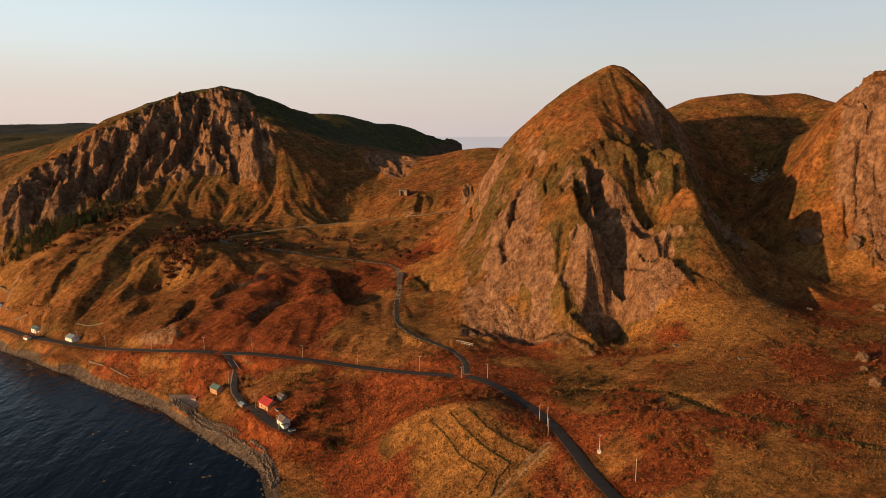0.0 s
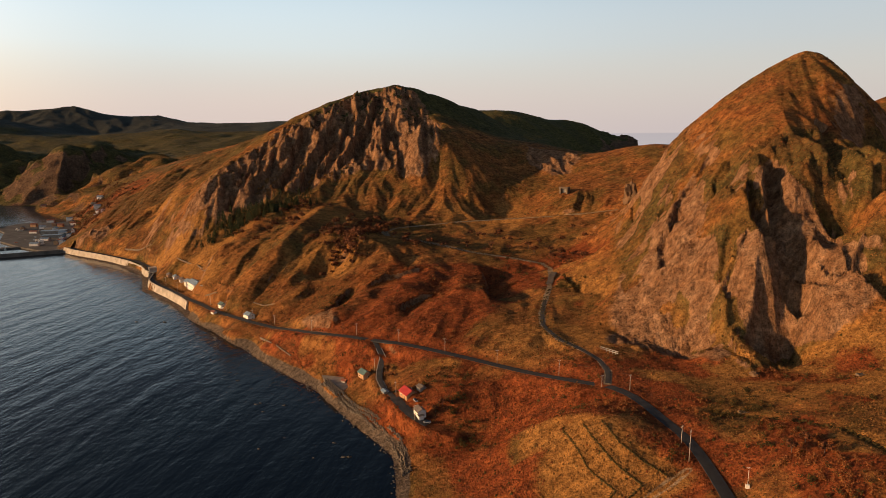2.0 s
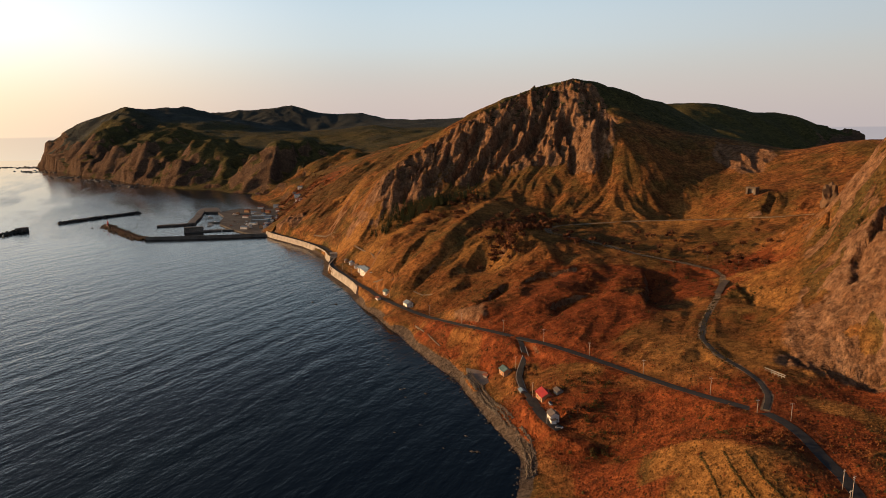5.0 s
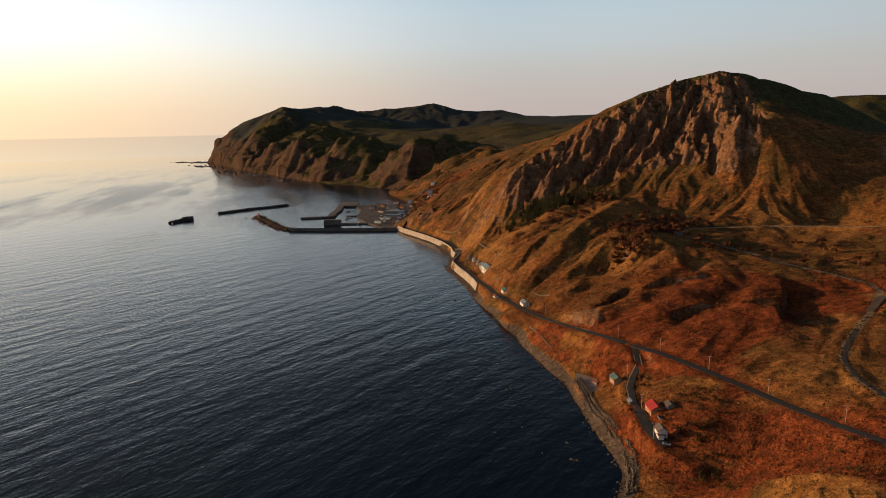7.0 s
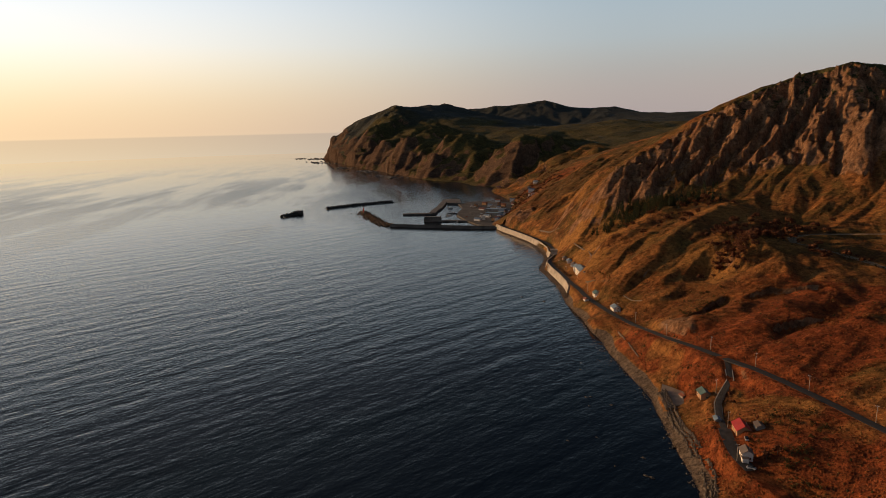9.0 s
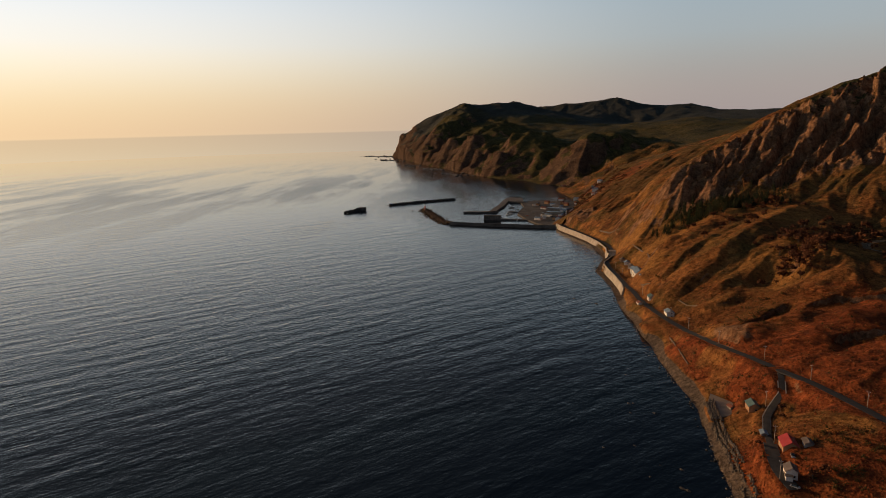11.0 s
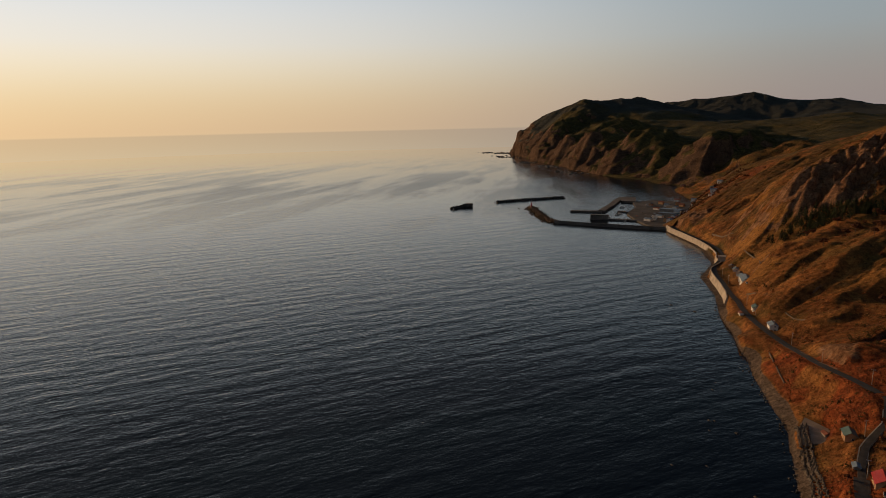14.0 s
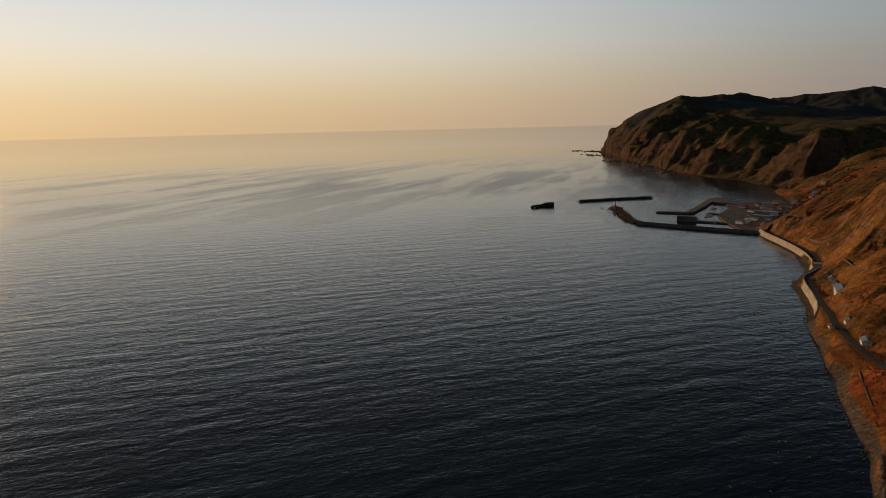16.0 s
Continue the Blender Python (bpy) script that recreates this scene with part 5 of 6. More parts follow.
slab("quay", [(-752, 742), (-800, 742), (-850, 757), (-925, 790), (-950, 812), (-1000, 862), (-1068, 902), (-1075, 960), (-1010, 1000), (-930, 965), (-850, 860), (-780, 775)], -4, 2.4, QUAY, "grey harbour quay and apron below the village")
slab("pier", strip([(-752, 746), (-800, 705), (-850, 665), (-900, 628)], 5), -5, 3.0, DARK_CONCRETE, "long dark concrete breakwater pier of the harbour")
slab("parapet", strip([(-754, 742), (-800, 701), (-850, 661), (-898, 625)], 0.8), 2.5, 5.2, DARK_CONCRETE, "concrete wave parapet on the breakwater pier", category="wall")
slab("pier", strip([(-1010, 722), (-975, 768)], 6), -5, 3.0, DARK_CONCRETE, "short inner harbour mole")
slab("pier", strip([(-975, 768), (-1005, 795), (-1040, 832), (-1100, 885), (-1140, 925)], 7), -5, 4.0, DARK_CONCRETE, "dark inner breakwater arm of the harbour")
slab("pier", [(-1150, 930), (-1125, 950), (-1060, 905), (-1085, 885)], -5, 4.2, DARK_CONCRETE, "broad dark quay head inside the harbour")
slab("pier", strip([(-910, 705), (-885, 728), (-850, 765)], 6), -5, 2.2, DARK_CONCRETE, "low jetty inside the harbour")
slab("pier", strip([(-965, 797), (-945, 815)], 3), -5, 2.0, DARK_CONCRETE, "small landing jetty inside the harbour")


def lighthouse(x, y):
    r = root("lighthouse", x, y, 2.5, 0, "small red and white harbour light on the rubble mole", "lighthouse")
    bm = bmesh.new()
    tube(bm, (0, 0, -1.5), (0, 0, 1.5), 3.0, 2.6, 12)
    part("base", bm, CONCRETE, r)
    bm = bmesh.new()
    tube(bm, (0, 0, 1.5), (0, 0, 9.0), 1.5, 1.1, 12)
    part("tower", bm, RED_METAL, r, smooth=True)
    bm = bmesh.new()
    tube(bm, (0, 0, 9.0), (0, 0, 9.4), 1.7, 1.7, 12)
    part("gallery", bm, WHITE_METAL, r)
    bm = bmesh.new()
    tube(bm, (0, 0, 9.4), (0, 0, 11.0), 0.8, 0.7, 10)
    lantern = part("lantern", bm, WHITE_METAL, r)
    bm = bmesh.new()
    tube(bm, (0, 0, 11.0), (0, 0, 11.8), 0.95, 0.1, 10)
    part("cap", bm, RED_METAL, lantern)


lighthouse(-1088, 677)


def rubble(name, line, half, top, count, mat, label, seed, category="breakwater"):
    """A mound of blocks along a line, one heap."""
    rng = random.Random(seed)
    p = np.array(line, float)
    s = np.append(0, np.cumsum(np.hypot(*np.diff(p, axis=0).T)))
    bm = bmesh.new()
    for _ in range(count):
        k, o = rng.uniform(0, s[-1]), rng.gauss(0, half * 0.62)
        x, y = np.interp(k, s, p[:, 0]), np.interp(k, s, p[:, 1])
        j = min(np.searchsorted(s, k), len(p) - 1)
        t = (p[j] - p[j - 1]) / np.linalg.norm(p[j] - p[j - 1])
        z = top * max(0.0, 1 - (abs(o) / half) ** 1.5) * math.sqrt(rng.random()) - 0.4
        size = rng.uniform(1.2, 2.4)
        rough_lump(bm, (x - t[1] * o, y + t[0] * o, z), (size, size * rng.uniform(0.7, 1.1), size * rng.uniform(0.6, 1.0)), rng, 0.35, 1)
    return tagged(part(name, bm, mat), label, category, kind="stuff")


rubble("breakwater_blocks", [(-898, 628), (-940, 632), (-985, 645), (-1040, 662), (-1108, 686)], 11, 4.5, 480, BOULDER, "pale rubble armour heaped on the mole", 5)
rubble("breakwater_blocks", [(-1216, 655), (-1224, 740), (-1221, 826)], 7, 4.6, 620, SHORE_ROCK, "detached breakwater of dark concrete blocks", 6)
rubble("breakwater_blocks", [(-1160, 534), (-1172, 558), (-1178, 582)], 8, 5.5, 200, SHORE_ROCK, "small dark islet of dumped concrete blocks", 7)
slab("caisson", [(-1176, 562), (-1169, 572), (-1174, 584), (-1182, 575)], -2, 7.5, DARK_CONCRETE, "tilted dark caisson on the block islet", category="breakwater")


def shed_hall(x, y, turn, length, width, tall, mat, roof_mat, label):
    r = root("harbour_shed", x, y, 2.2, turn, label, "shed", "harbour buildings")
    bm = bmesh.new()
    box(bm, -length / 2, length / 2, -width / 2, width / 2, 0, tall, 0.05)
    part("wall", bm, mat, r)
    bm = bmesh.new()
    box(bm, -length / 2 - 0.6, length / 2 + 0.6, -width / 2 - 0.6, width / 2 + 0.6, tall, tall + 0.4, 0.05)
    roof = part("roof", bm, roof_mat, r)
    k = -length / 2 + 2
    while k < length / 2 - 1:
        bm = bmesh.new()
        box(bm, k - 0.12, k + 0.12, -width / 2 - 0.12, -width / 2, 0, tall)
        part("pillar", bm, CONCRETE, r)
        k += 3.2
    return r


shed_hall(-897, 714, 46, 30, 8, 6.5, DARK_CONCRETE, DARK_CONCRETE, "open-sided dark fish-landing shed on the jetty")
shed_hall(-905, 872, 30, 38, 12, 6.0, GREY_WALL, BLUE_TIN, "long blue-grey roofed harbour hall")
shed_hall(-872, 838, 30, 30, 10, 5.0, GREY_WALL, BLUE_TIN, "pale roofed warehouse on the harbour apron")
shed_hall(-948, 905, 20, 16, 9, 5.0, GREY_WALL, BROWN_TIN, "squat brown-roofed net store on the apron")

rng = random.Random(21)
VILLAGE = [(-842, 828), (-858, 846), (-822, 806), (-876, 862), (-800, 786), (-890, 884), (-862, 872), (-838, 852), (-998, 896), (-974, 915), (-936, 905), (-1030, 985), (-985, 950), (-960, 940), (-906, 915), (-880, 890), (-850, 850), (-920, 940), (-1010, 930), (-945, 870), (-860, 812), (-815, 790), (-835, 770),
           (-790, 863), (-835, 893), (-900, 975), (-870, 935), (-848, 915), (-812, 880), (-1015, 1015), (-980, 985), (-955, 965), (-890, 950), (-925, 985), (-1270, 1195), (-1255, 1182), (-1240, 1170)]
LOOKS = [(PALE_WALL, RUST_TIN, "small white harbour house with a rusty roof"), (PALE_WALL, BLUE_TIN, "small white harbour house with a blue-grey roof"),
         (TAN_WALL, RUST_TIN, "small tan harbour house with a rusty red roof"), (TAN_WALL, BROWN_TIN, "small tan harbour house with a brown roof"), (GREY_WALL, GREEN_TIN, "small grey harbour house with a green roof")]
for x, y in VILLAGE:
    wall_mat, roof_mat, say = rng.choice(LOOKS[:2] + LOOKS)
    h = house(x, y, rng.choice((20, 30, 40, 120, 130)), rng.uniform(8, 13), rng.uniform(6, 8.5), rng.uniform(3.2, 5.6), rng.uniform(1.2, 2.0), wall_mat, roof_mat, say, detail=False, sink=1.5)
    h.location.z = max(h.location.z, 2.3)
    h["group"] = "harbour village"


# ---- fishing boats ----
def boat_meshes():
    """A small open-decked fishing boat: hull, deckhouse and mast."""
    bm = bmesh.new()
    rows = []
    for x, half, keel in ((-4.5, 1.1, -0.4), (-2.0, 1.35, -0.6), (1.5, 1.3, -0.6), (3.6, 0.8, -0.3), (5.2, 0.06, 0.5)):
        rows.append([bm.verts.new(q) for q in ((x, -half, 1.0 + 0.08 * max(x, 0)), (x, -0.55 * half, keel), (x, 0.55 * half, keel), (x, half, 1.0 + 0.08 * max(x, 0)))])
    for a, b_ in zip(rows, rows[1:]):
        for k in range(4):
            bm.faces.new((a[k], b_[k], b_[(k + 1) % 4], a[(k + 1) % 4]))
    bm.faces.new(rows[0])
    bm.faces.new(rows[-1][::-1])
    bmesh.ops.recalc_face_normals(bm, faces=bm.faces)
    out = [("hull", bm, WHITE_METAL)]
    bm = bmesh.new()
    box(bm, -3.2, -0.9, -0.75, 0.75, 0.95, 2.8, 0.1)
    out.append(("deckhouse", bm, PALE_WALL))
    bm = bmesh.new()
    tube(bm, (0.6, 0, 0.9), (0.6, 0, 5.2), 0.06, 0.03, 6)
    tube(bm, (0.6, 0, 2.0), (3.6, 0, 3.4), 0.04, 0.03, 5)
    out.append(("mast", bm, WIRE))
    return out


boat = root("fishing_boat", -930, 772, 0.0, 35, "small white fishing boat moored in the harbour", "boat", "boats in the harbour")
for name, bm, mat in boat_meshes():
    part(name, bm, mat, boat)
for x, y, turn in ((-940, 786, 35), (-951, 790, 40), (-870, 752, 130), (-862, 744, 130), (-1012, 838, 40), (-1024, 848, 42), (-960, 808, 125), (-918, 744, 40)):
    copy_thing(boat, pose(x, y, 0.0, 0, 0, turn))
# boats and gear laid up on the apron
for x, y, turn in ((-836, 782, 20), (-846, 790, 25), (-856, 800, 30), (-870, 806, 110), (-992, 886, 60), (-1004, 892, 60)):
    copy_thing(boat, pose(x, y, 2.9, 0, 0, turn))["label"] = "small white fishing boat laid up on the quay"


def net_heap(x, y, seed, paint, label):
    rng = random.Random(seed)
    bm = bmesh.new()
    for _ in range(5):
        rough_lump(bm, (rng.uniform(-2.2, 2.2), rng.uniform(-1.2, 1.2), rng.uniform(0.1, 0.6)), (rng.uniform(1.0, 1.8), rng.uniform(0.9, 1.4), rng.uniform(0.6, 1.0)), rng, 0.3, 1)
    ob = part("net_heap", bm, paint)
    ob.matrix_world = pose(x, y, 2.4, 0, 0, rng.uniform(0, 180))
    tagged(ob, label, "net heap", "gear on the quay")


for k in range(22):
    w = random.Random(300 + k)
    net_heap(-800 - 150 * w.random(), 765 + 60 * w.random() + 0.55 * 150 * (k / 22), 400 + k, (RUST_TIN, GREEN_TIN, BLUE_TIN, GREY_WALL)[k % 4], "heap of nets and floats stored on the harbour apron")


# ---- concrete wells in the fields ----
def well(x, y, turn, length, width):
    r = root("concrete_well", x, y, ground(x, y), turn, "low rectangular concrete well sunk in the grass", "well", "wells in the fields")
    for sx, sy, lx, ly in ((0, -1, length, 0.35), (0, 1, length, 0.35), (-1, 0, 0.35, width), (1, 0, 0.35, width)):
        bm = bmesh.new()
        cx, cy = sx * (length / 2 - 0.18), sy * (width / 2 - 0.18)
        box(bm, cx - lx / 2, cx + lx / 2, cy - ly / 2, cy + ly / 2, -0.8, 0.4 + 0.01 * abs(sx), 0.03)
        part("wall", bm, FACED_CONCRETE, r)
    bm = bmesh.new()
    box(bm, -length / 2 + 0.4, length / 2 - 0.4, -width / 2 + 0.4, width / 2 - 0.4, -0.6, 0.15)
    part("cover", bm, DARK_CONCRETE, r, "dark sunken cover")


for x, y, turn, length, width in ((130, 341, 20, 5, 2.6), (152, 311, 10, 4.5, 2.4), (192, 369, 15, 4, 2.0), (73, 306, 10, 4.5, 2.2)):
    well(x, y, turn, length, width)
rng = random.Random(77)
bm = bmesh.new()
for _ in range(60):
    x, y = 337 + rng.gauss(0, 5), 684 + rng.gauss(0, 6)
    k = rng.uniform(0.6, 1.5)
    rough_lump(bm, (x, y, ground(x, y) + 0.3), (k * 1.6, k, k * 0.5), rng, 0.4, 1)
tagged(part("rubble_patch", bm, CONCRETE), "pale broken rubble lying in the shaded hollow", "rubble", kind="stuff")


# ---- boulders and shore ----
def boulder(x, y, size, seed, label, mat=None, sink=0.3, name="boulder"):
    rng = random.Random(seed)
    bm = bmesh.new()
    rough_lump(bm, (0, 0, size[2] * (1 - sink) * 0.35), [0.8 * v for v in size], rng, 0.6, 3)
    ob = part(name, bm, mat or BOULDER)
    ob.matrix_world = pose(x, y, ground(x, y), 0, 0, rng.uniform(0, 360))
    return tagged(ob, label, "boulder", "boulders on the hillside")


for x, y, sx, sy, sz, say in ((284, 492, 12, 9, 8, "huge lichen-grey boulder below the cliff"), (203, 297, 4, 3, 3, "pale boulder in the red scrub"), (189, 266, 4, 3.2, 3, "pale boulder in the red scrub"),
                              (266, 379, 4.5, 3.5, 3, "pale boulder near the cliff foot"), (85, 351, 2.6, 2.2, 2.2, "rounded boulder at the foot of the rock"), (300, 462, 7, 5, 10, "upright rock pillar at the cliff foot"),
                              (26, 655, 10, 9, 14, "upright rock knob at the foot of the hill"), (196, 285, 2.4, 2.0, 1.6, "small pale boulder in the scrub"), (226, 385, 2.4, 2.0, 1.6, "small pale boulder in the grass")):
    boulder(x, y, (sx, sy, sz), int(x + y), say)

rng = random.Random(4)
bm = bmesh.new()
coast_pts = np.array(COAST[3:19], float)
cs = np.append(0, np.cumsum(np.hypot(*np.diff(coast_pts, axis=0).T)))
for _ in range(700):
    k = rng.uniform(0, cs[-1])
    x, y = np.interp(k, cs, coast_pts[:, 0]), np.interp(k, cs, coast_pts[:, 1])
    o = abs(rng.gauss(0, 2.5)) - 2
    x, y = x - 0.62 * o + rng.uniform(-2, 2), y - 0.78 * o + rng.uniform(-2, 2)
    size = rng.uniform(0.25, 0.8)
    rough_lump(bm, (x, y, rng.uniform(-0.3, 0.4)), (size * 1.3, size, size * 0.7), rng, 0.4, 1)
tagged(part("shore_rocks", bm, SHORE_ROCK), "dark wet rocks scattered along the waterline", "rocks", kind="stuff")
bm = bmesh.new()
for x, y, n, wide in ((-150, 300, 5, 14), (-128, 296, 4, 10), (-190, 345, 5, 12), (-240, 380, 4, 10), (-385, 480, 5, 10), (-1030, 905, 12, 9), (-1055, 935, 10, 8), (-2500, 1360, 30, 40), (-3000, 1500, 40, 60), (-3420, 1660, 50, 60), (-3560, 1610, 24, 40), (-2250, 1320, 24, 50), (-1900, 1230, 24, 60)):
    for _ in range(n):
        size = rng.uniform(0.5, 1.4) * (1 if x > -1500 else 5)
        rough_lump(bm, (x + rng.gauss(0, wide), y + rng.gauss(0, wide * 0.4), rng.uniform(-0.5, 0.1)), (size * 1.6, size, size * 0.6), rng, 0.4, 1)
tagged(part("reef_rocks", bm, SHORE_ROCK), "black reef rocks breaking the water off the shore", "rocks", kind="stuff")


# concrete tetrapods in two rows on the beach
def tetrapod_mesh():
    bm = bmesh.new()
    for d in ((0, 0, 1), (0.94, 0, -0.33), (-0.47, 0.82, -0.33), (-0.47, -0.82, -0.33)):
        tube(bm, (0, 0, 0), Vector(d) * 1.25, 0.55, 0.38, 7)
    me = bpy.data.meshes.new("tetrapod")
    bm.to_mesh(me)
    bm.free()
    me.materials.append(SHORE_CONCRETE)
    return me


tetra = tetrapod_mesh()
rng = random.Random(8)
TETRA_LINE = [(-84, 287), (-90, 300), (-99, 313), (-112, 324), (-126, 336), (-140, 348), (-150, 357), (-161, 367), (-172, 377)]
tp = np.array(TETRA_LINE, float)
ts = np.append(0, np.cumsum(np.hypot(*np.diff(tp, axis=0).T)))
for row in range(3):
    k = 0.0
    while k < ts[-1]:
        x, y = np.interp(k, ts, tp[:, 0]), np.interp(k, ts, tp[:, 1])
        o = row * 2.1 + 0.6 + rng.uniform(-0.5, 0.5)
        x, y = x + 0.62 * o, y + 0.78 * o
        ob = new("tetrapod", tetra)
        ob.matrix_world = pose(x, y, max(ground(x, y), 0.3) + 0.5, rng.uniform(-20, 20), rng.uniform(-20, 20), rng.uniform(0, 360))
        tagged(ob, "weathered concrete tetrapod in the shore defence row", "tetrapod", "tetrapods along the beach")
        k += rng.uniform(1.9, 2.5) + (rng.uniform(5, 14) if rng.random() < 0.04 else 0)

# ---- trees ----
def clump_cloud(centres, sizes, rng, flat=0.8):
    """Many small leaf clumps: points and triangles of knocked-about octahedra."""
    base = np.array([(1, 0, 0), (0, 1, 0), (-1, 0, 0), (0, -1, 0), (0, 0, 1), (0, 0, -1)], float)
    tri = np.array([(0, 1, 4), (1, 2, 4), (2, 3, 4), (3, 0, 4), (1, 0, 5), (2, 1, 5), (3, 2, 5), (0, 3, 5)])
    n = len(centres)
    turn = rng.uniform(0, math.tau, n)
    c, s = np.cos(turn)[:, None], np.sin(turn)[:, None]
    p = base[None] * rng.uniform(0.6, 1.35, (n, 6, 1))
    p = p + rng.uniform(-0.25, 0.25, (n, 6, 3))
    x, y = p[:, :, 0] * c - p[:, :, 1] * s, p[:, :, 0] * s + p[:, :, 1] * c
    p = np.stack([x, y, p[:, :, 2] * flat], -1) * np.asarray(sizes)[:, None, None] + np.asarray(centres)[:, None]
    faces = (tri[None] + 6 * np.arange(n)[:, None, None]).reshape(-1, 3)
    return p.reshape(-1, 3), faces


def tuft_cloud(centres, sizes, rng, tall):
    """Many small tufts: uneven four-sided tents that stand on the ground."""
    n = len(centres)
    a = rng.uniform(0, math.tau, n)[:, None] + np.arange(4) * math.tau / 4 + rng.uniform(-0.4, 0.4, (n, 4))
    r = rng.uniform(0.55, 1.3, (n, 4))
    ring = np.stack([r * np.cos(a), r * np.sin(a), np.full((n, 4), -0.35)], -1)
    tip = np.concatenate([rng.uniform(-0.45, 0.45, (n, 1, 2)), tall * rng.uniform(0.6, 1.4, (n, 1, 1))], -1)
    p = np.concatenate([ring, tip], 1) * np.asarray(sizes)[:, None, None] + np.asarray(centres)[:, None]
    faces = (np.array([(0, 1, 4), (1, 2, 4), (2, 3, 4), (3, 0, 4)])[None] + 5 * np.arange(n)[:, None, None]).reshape(-1, 3)
    return p.reshape(-1, 3), faces


def cloud_mesh(name, points, faces, mat):
    me = bpy.data.meshes.new(name)
    me.vertices.add(len(points))
    me.vertices.foreach_set("co", points.astype(np.float32).ravel())
    me.loops.add(faces.size)
    me.loops.foreach_set("vertex_index", faces.astype(np.int32).ravel())
    me.polygons.add(len(faces))
    me.polygons.foreach_set("loop_start", np.arange(0, faces.size, 3, dtype=np.int32))
    me.polygons.foreach_set("loop_total", np.full(len(faces), 3, np.int32))
    me.update()
    me.materials.append(mat)
    return me


def tree_meshes(kind, seed):
    rng = np.random.default_rng(seed)
    bm = bmesh.new()
    if kind == "pine":
        tall = 9.0
        tube(bm, (0, 0, -0.5), (0, 0, tall), 0.22, 0.04, 6)
        centres, sizes = [], []
        for k in range(70):
            h = rng.uniform(0.12, 1.0)
            r = (1 - h) * 2.3 * rng.uniform(0.4, 1.1) + 0.1
            a = rng.uniform(0, math.tau)
            centres.append((r * math.cos(a), r * math.sin(a), h * tall + 0.2))
            sizes.append(rng.uniform(0.45, 0.85) * (1.1 - 0.6 * h))
        for k in range(5):
            a = k * 2.4
            tube(bm, (0, 0, 2 + k), (1.2 * math.cos(a), 1.2 * math.sin(a), 2.2 + k), 0.05, 0.02, 4)
        crown = cloud_mesh("crown", *clump_cloud(np.array(centres), np.array(sizes), rng, 0.55), PINE)
    else:
        tall = 5.5
        tube(bm, (0, 0, -0.5), (0.2, 0.1, tall * 0.6), 0.18, 0.09, 6)
        centres, sizes = [], []
        for k in range(5):
            a, r = k * 1.3 + rng.uniform(0, 0.6), rng.uniform(0.9, 1.7)
            tip = (r * math.cos(a), r * math.sin(a), tall * rng.uniform(0.6, 0.95))
            tube(bm, (0.1, 0.05, tall * rng.uniform(0.25, 0.5)), tip, 0.08, 0.03, 5)
            for _ in range(14):
                centres.append(np.array(tip) + rng.normal(0, 0.6, 3) * (1, 1, 0.7))
                sizes.append(rng.uniform(0.45, 0.95))
        crown = cloud_mesh("crown", *clump_cloud(np.array(centres), np.array(sizes), rng), AUTUMN)
    trunk = bpy.data.meshes.new("trunk")
    bm.to_mesh(trunk)
    bm.free()
    trunk.materials.append(BARK)
    return trunk, crown


def plant(kind, x, y, size, meshes, label, group):
    r = root("pine_tree" if kind == "pine" else "autumn_tree", x, y, ground(x, y), 0, label, "tree", group)
    r.scale = (size, size, size)
    spin = pose(0, 0, 0, 0, 0, (x * 37 + y * 11) % 360)
    shared("trunk", meshes[0], r, spin)
    shared("crown", meshes[1], r, spin)


rng = random.Random(31)
pines, broad = [tree_meshes("pine", k) for k in range(3)], [tree_meshes("broad", 10 + k) for k in range(4)]
for k in range(230):
    w = rng.random()
    x, y = -441 + 95 * w + rng.gauss(0, 7), 650 + 45 * w + rng.gauss(0, 13)
    plant("pine", x, y, rng.uniform(0.8, 1.3), pines[k % 3], "dark green pine on the western slope", "pine wood on the slope")
for cx, cy, sx, sy, n in ((-240, 640, 16, 26, 70), (-236, 580, 10, 18, 75), (-262, 612, 13, 15, 55), (-338, 640, 22, 22, 28), (-345, 690, 10, 10, 12), (-180, 600, 20, 8, 12), (-90, 640, 40, 22, 22), (-40, 590, 20, 10, 8)):
    for k in range(n):
        x, y = cx + rng.gauss(0, sx), cy + rng.gauss(0, sy)
        plant("broad", x, y, rng.uniform(0.6, 1.4), broad[k % 4], "low rust-brown autumn tree in the gully", "autumn trees in the gullies")
for x, y, s in ((-76, 334, 0.8), (-79, 330, 0.7), (-110, 338, 0.6), (-125, 378, 0.7), (-120, 372, 0.6), (82, 262, 0.9), (88, 268, 0.8), (92, 258, 0.8)):
    plant("broad", x, y, s, broad[int(s * 10) % 4], "bushy rust-brown tree near the houses and road", "bushes by the houses")


# joined scrub too far off to tell apart
def far_scrub(name, mat, label, seed, spots):
    rng = np.random.default_rng(seed)
    centres, sizes = [], []
    for sx, sy, wide, n in spots:
        x, y = rng.normal(sx, wide, n), rng.normal(sy, wide, n)
        z = height(x, y)
        for k in range(n):
            r = rng.uniform(1.2, 2.6)
            for _ in range(7):
                o = rng.normal(0, 0.5, 3) * r
                centres.append((x[k] + o[0], y[k] + o[1], z[k] + 0.3 * r + abs(o[2])))
                sizes.append(r * rng.uniform(0.3, 0.55))
    tagged(new(name, cloud_mesh(name, *clump_cloud(np.array(centres), np.array(sizes), rng), mat)), label, "bushes", kind="stuff")


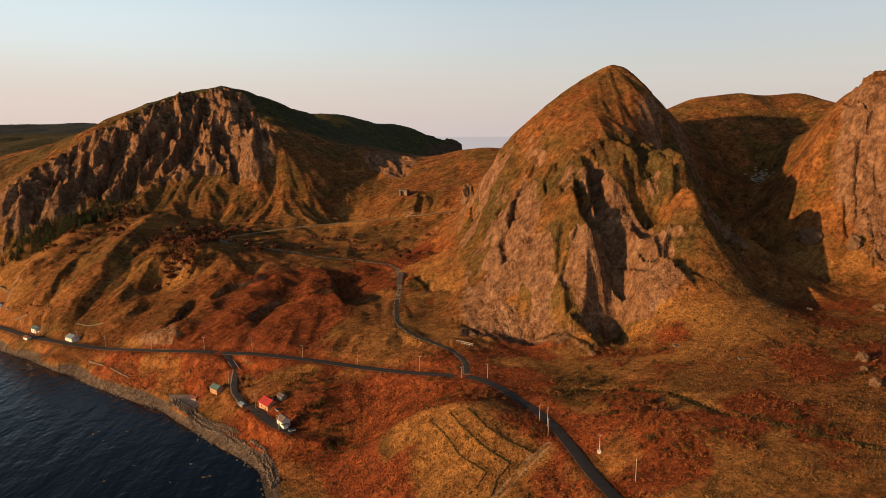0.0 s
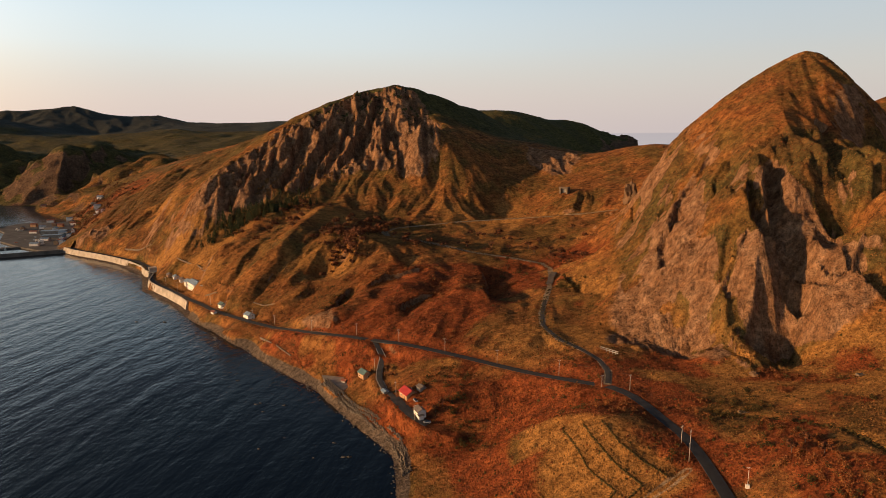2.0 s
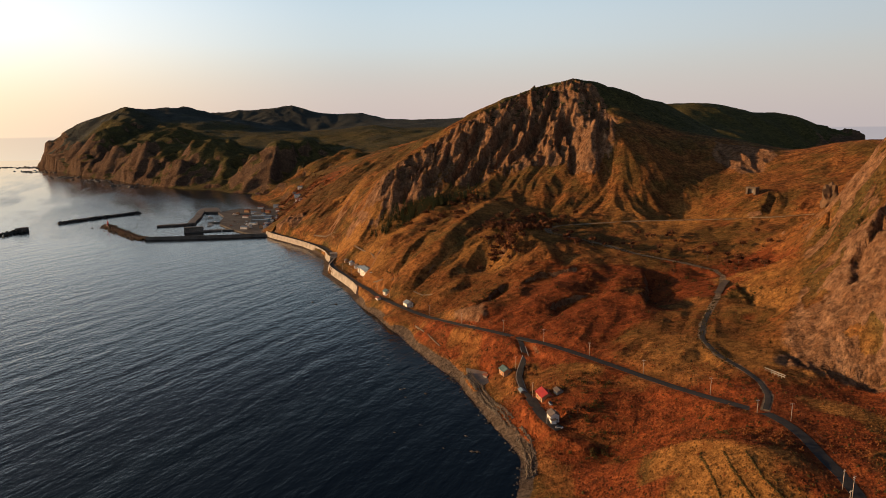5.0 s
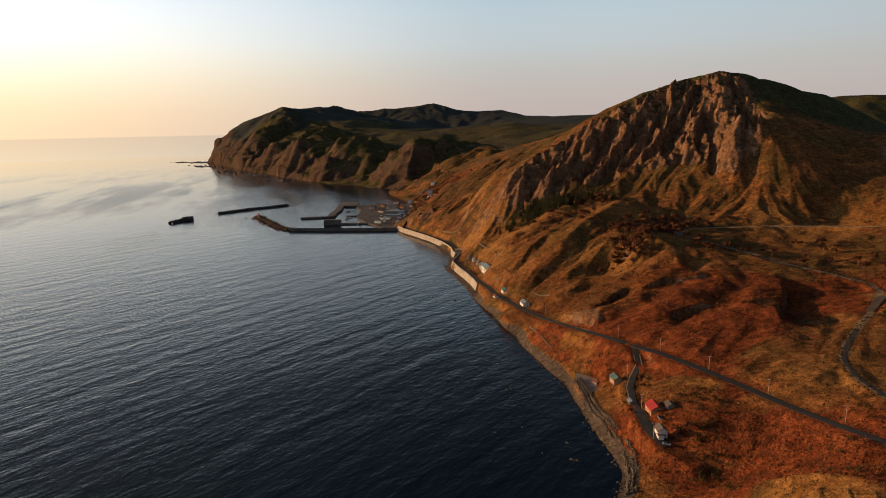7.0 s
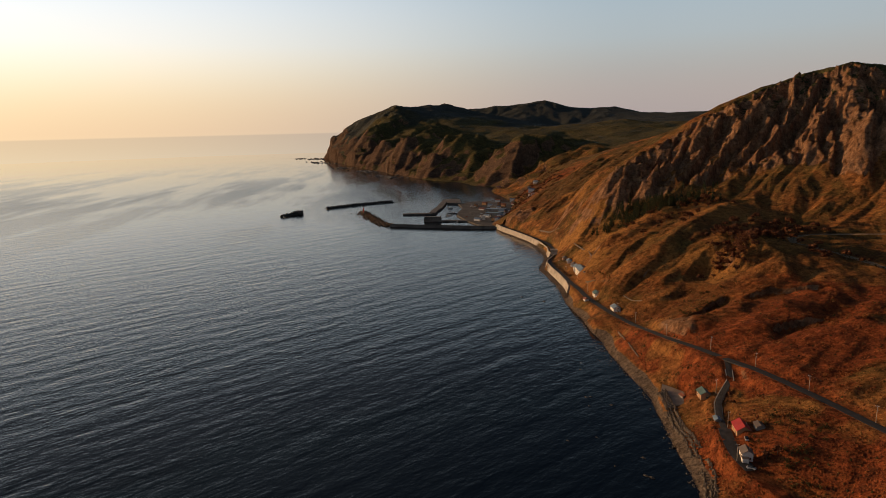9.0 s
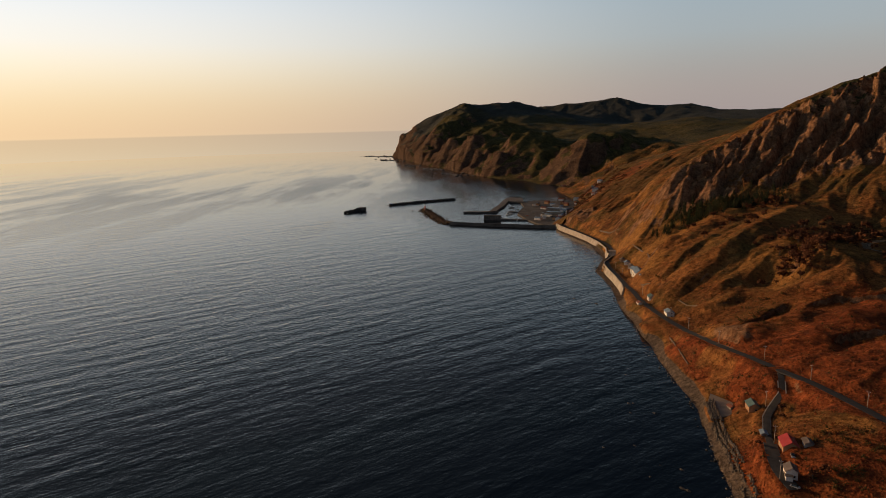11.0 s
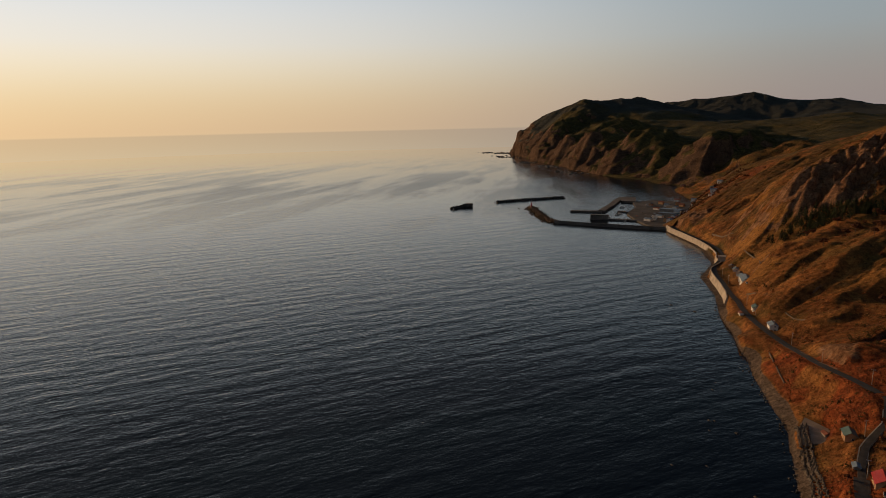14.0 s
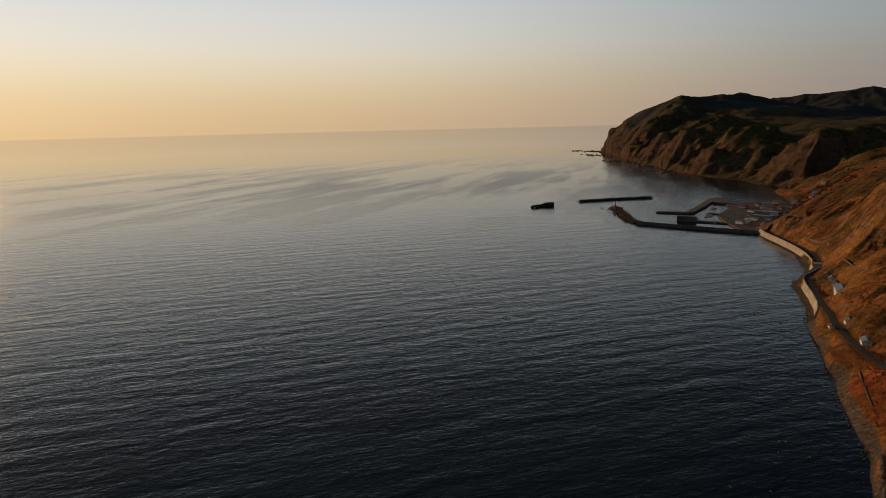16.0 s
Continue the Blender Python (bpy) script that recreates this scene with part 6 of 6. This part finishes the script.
far_scrub("hillside_scrub", AUTUMN, "rusty scrub on the slope above the harbour village", 91, [(-835, 880, 40, 260), (-900, 955, 35, 220), (-800, 850, 25, 120), (-960, 1010, 30, 160)])
far_scrub("village_trees", PINE, "dark trees among the harbour houses", 92, [(-850, 850, 14, 40), (-905, 905, 16, 50), (-960, 940, 14, 40), (-815, 800, 8, 16)])

# ---- ground cover ----
def scatter(name, count, lo, hi, mat, label, seed, choose, flat):
    """Tufts and shrubs over the slopes, thinning out with distance."""
    rng = np.random.default_rng(seed)
    x, y = rng.uniform(-560, 330, count * 6), rng.uniform(195, 860, count * 6)
    d = shore_distance(x, y)
    reach = np.hypot(x - 40, y - 60)
    keep = (d > 9) & (rng.random(len(x)) < np.clip((330 / reach) ** 1.5, 0, 1))
    for line, half in ((MAIN_ROAD, 4.0), (SIDE_ROAD, 3.0), (OLD_TRACK, 2.6)):
        keep &= near_line(x, y, line)[0] > half
    for px, py, pr, _ in PADS:
        keep &= np.hypot(x - px, y - py) > pr + 1.5
    keep &= ~((x > 225) & (y > 520)) & (y - 0.25 * x < 640 + 300 * (x < 0))
    keep &= within(x, y, [(-178, 390), (-158, 390), (-148, 373), (-152, 358), (-168, 371)]) < 0
    x, y = x[keep], y[keep]
    z = sample("z", x, y)
    masks = {key: sample(key, x, y) for key in ("rock", "shrub", "turf", "beach", "track")}
    pick = (rng.random(len(x)) < choose(masks) * (1 - masks["rock"]) ** 2) & (masks["track"] < 0.3) & (masks["beach"] < 0.3)
    pick = np.flatnonzero(pick)[:count]
    size = lo + (hi - lo) * rng.random(len(pick)) ** 2
    points, faces = tuft_cloud(np.stack([x[pick], y[pick], z[pick]], -1), size, rng, flat)
    tagged(new(name, cloud_mesh(name, points, faces, mat)), label, "plants", kind="stuff")


scatter("red_shrubs", 95000, 0.25, 0.95, TUFT_RED, "low rust-red autumn shrubs over the slopes", 1, lambda m: 0.02 + 0.98 * m["shrub"] ** 1.5, 0.75)
scatter("dry_grass", 95000, 0.22, 0.85, TUFT_OCHRE, "tufts of dry ochre grass over the slopes", 2, lambda m: 0.03 + 0.97 * (1 - m["shrub"]) ** 2, 0.7)
scatter("dark_shrubs", 9000, 0.35, 1.2, TUFT_DARK, "scattered dark green shrubs on the slopes", 3, lambda m: 0.15 + 0.6 * m["turf"] + 0.2 * m["shrub"], 0.85)


def thickets(name, count, mat, label, seed, spots):
    """Bushes that stand in groups on the lower slopes, and thickly round the given spots (x, y, reach, number)."""
    rng = np.random.default_rng(seed)
    x, y = rng.uniform(-520, 250, count * 30), rng.uniform(205, 760, count * 30)
    reach = np.hypot(x - 40, y - 60)
    keep = (shore_distance(x, y) > 14) & (fractal(x, y, 38, 3, seed + 50) > 0.22) & (rng.random(len(x)) < np.clip((350 / reach) ** 1.2, 0, 1))
    keep &= (sample("shrub", x, y) > 0.35) & (sample("rock", x, y) < 0.3)
    x, y = x[keep][:count], y[keep][:count]
    for sx, sy, wide, n in spots:
        x, y = np.append(x, rng.normal(sx, wide, n)), np.append(y, rng.normal(sy, wide, n))
    clear = within(x, y, TERRACE_FIELD) < -2
    for line, half in ((MAIN_ROAD, 5.5), (SIDE_ROAD, 5.5), (OLD_TRACK, 4.0), (FARM_TRACK, 4.0)):
        clear &= near_line(x, y, line)[0] > half
    for px, py, pr, _ in PADS:
        clear &= np.hypot(x - px, y - py) > pr + 3
    x, y = x[clear], y[clear]
    z, r = sample("z", x, y), rng.uniform(0.7, 1.7, len(x))
    off = rng.normal(0, 0.55, (len(x), 24, 3))
    off[:, :, 2] = np.abs(off[:, :, 2]) * 0.9 + 0.25
    centres = np.stack([x, y, z], -1)[:, None] + off * r[:, None, None]
    sizes = (r[:, None] * rng.uniform(0.12, 0.3, (len(x), 24))).ravel()
    points, faces = clump_cloud(centres.reshape(-1, 3), sizes, rng, 0.8)
    tagged(new(name, cloud_mesh(name, points, faces, mat)), label, "bushes", kind="stuff")


thickets("rusty_bushes", 620, BUSH_RUST, "rust-brown bushes in thickets on the lower slopes", 61, [(82, 285, 6, 30), (90, 258, 7, 45), (95, 240, 8, 25), (110, 232, 10, 25), (-130, 470, 10, 50), (-178, 515, 10, 60), (200, 330, 16, 30)])
thickets("dark_bushes", 380, TUFT_DARK, "dark green-brown bushes in hollows on the slopes", 62, [(-70, 338, 4, 25), (-60, 316, 8, 40), (-205, 480, 8, 40), (-20, 510, 8, 40), (70, 312, 9, 50), (-235, 590, 14, 90)])


# overgrown terrace banks and path edges
rng = np.random.default_rng(9)
centres, sizes = [], []
for line, per, wide in [(l, 7.0, 0.15) for l in TERRACES] + [(FIELD_PATH, 5.0, 0.9), (OLD_TRACK[3:9], 1.6, 2.6), (OLD_TRACK[10:17], 0.8, 3.0), (BEACH_RAMP, 1.0, 1.4)]:
    p = np.array(line, float)
    s = np.append(0, np.cumsum(np.hypot(*np.diff(p, axis=0).T)))
    for k in rng.uniform(0, s[-1], int(s[-1] * per)):
        x, y = np.interp(k, s, p[:, 0]) + rng.normal(0, wide), np.interp(k, s, p[:, 1]) + rng.normal(0, wide)
        size = rng.uniform(0.3, 0.8) if wide > 0.2 else rng.uniform(0.25, 0.55)
        centres.append((x, y, ground(x, y) + 0.2 * size))
        sizes.append(size)
points, faces = clump_cloud(np.array(centres), np.array(sizes), rng, 0.8)
tagged(new("hedge", cloud_mesh("hedge", points, faces, TUFT_DARK)), "dark overgrown hedge lines along terraces and paths", "hedge", kind="stuff")
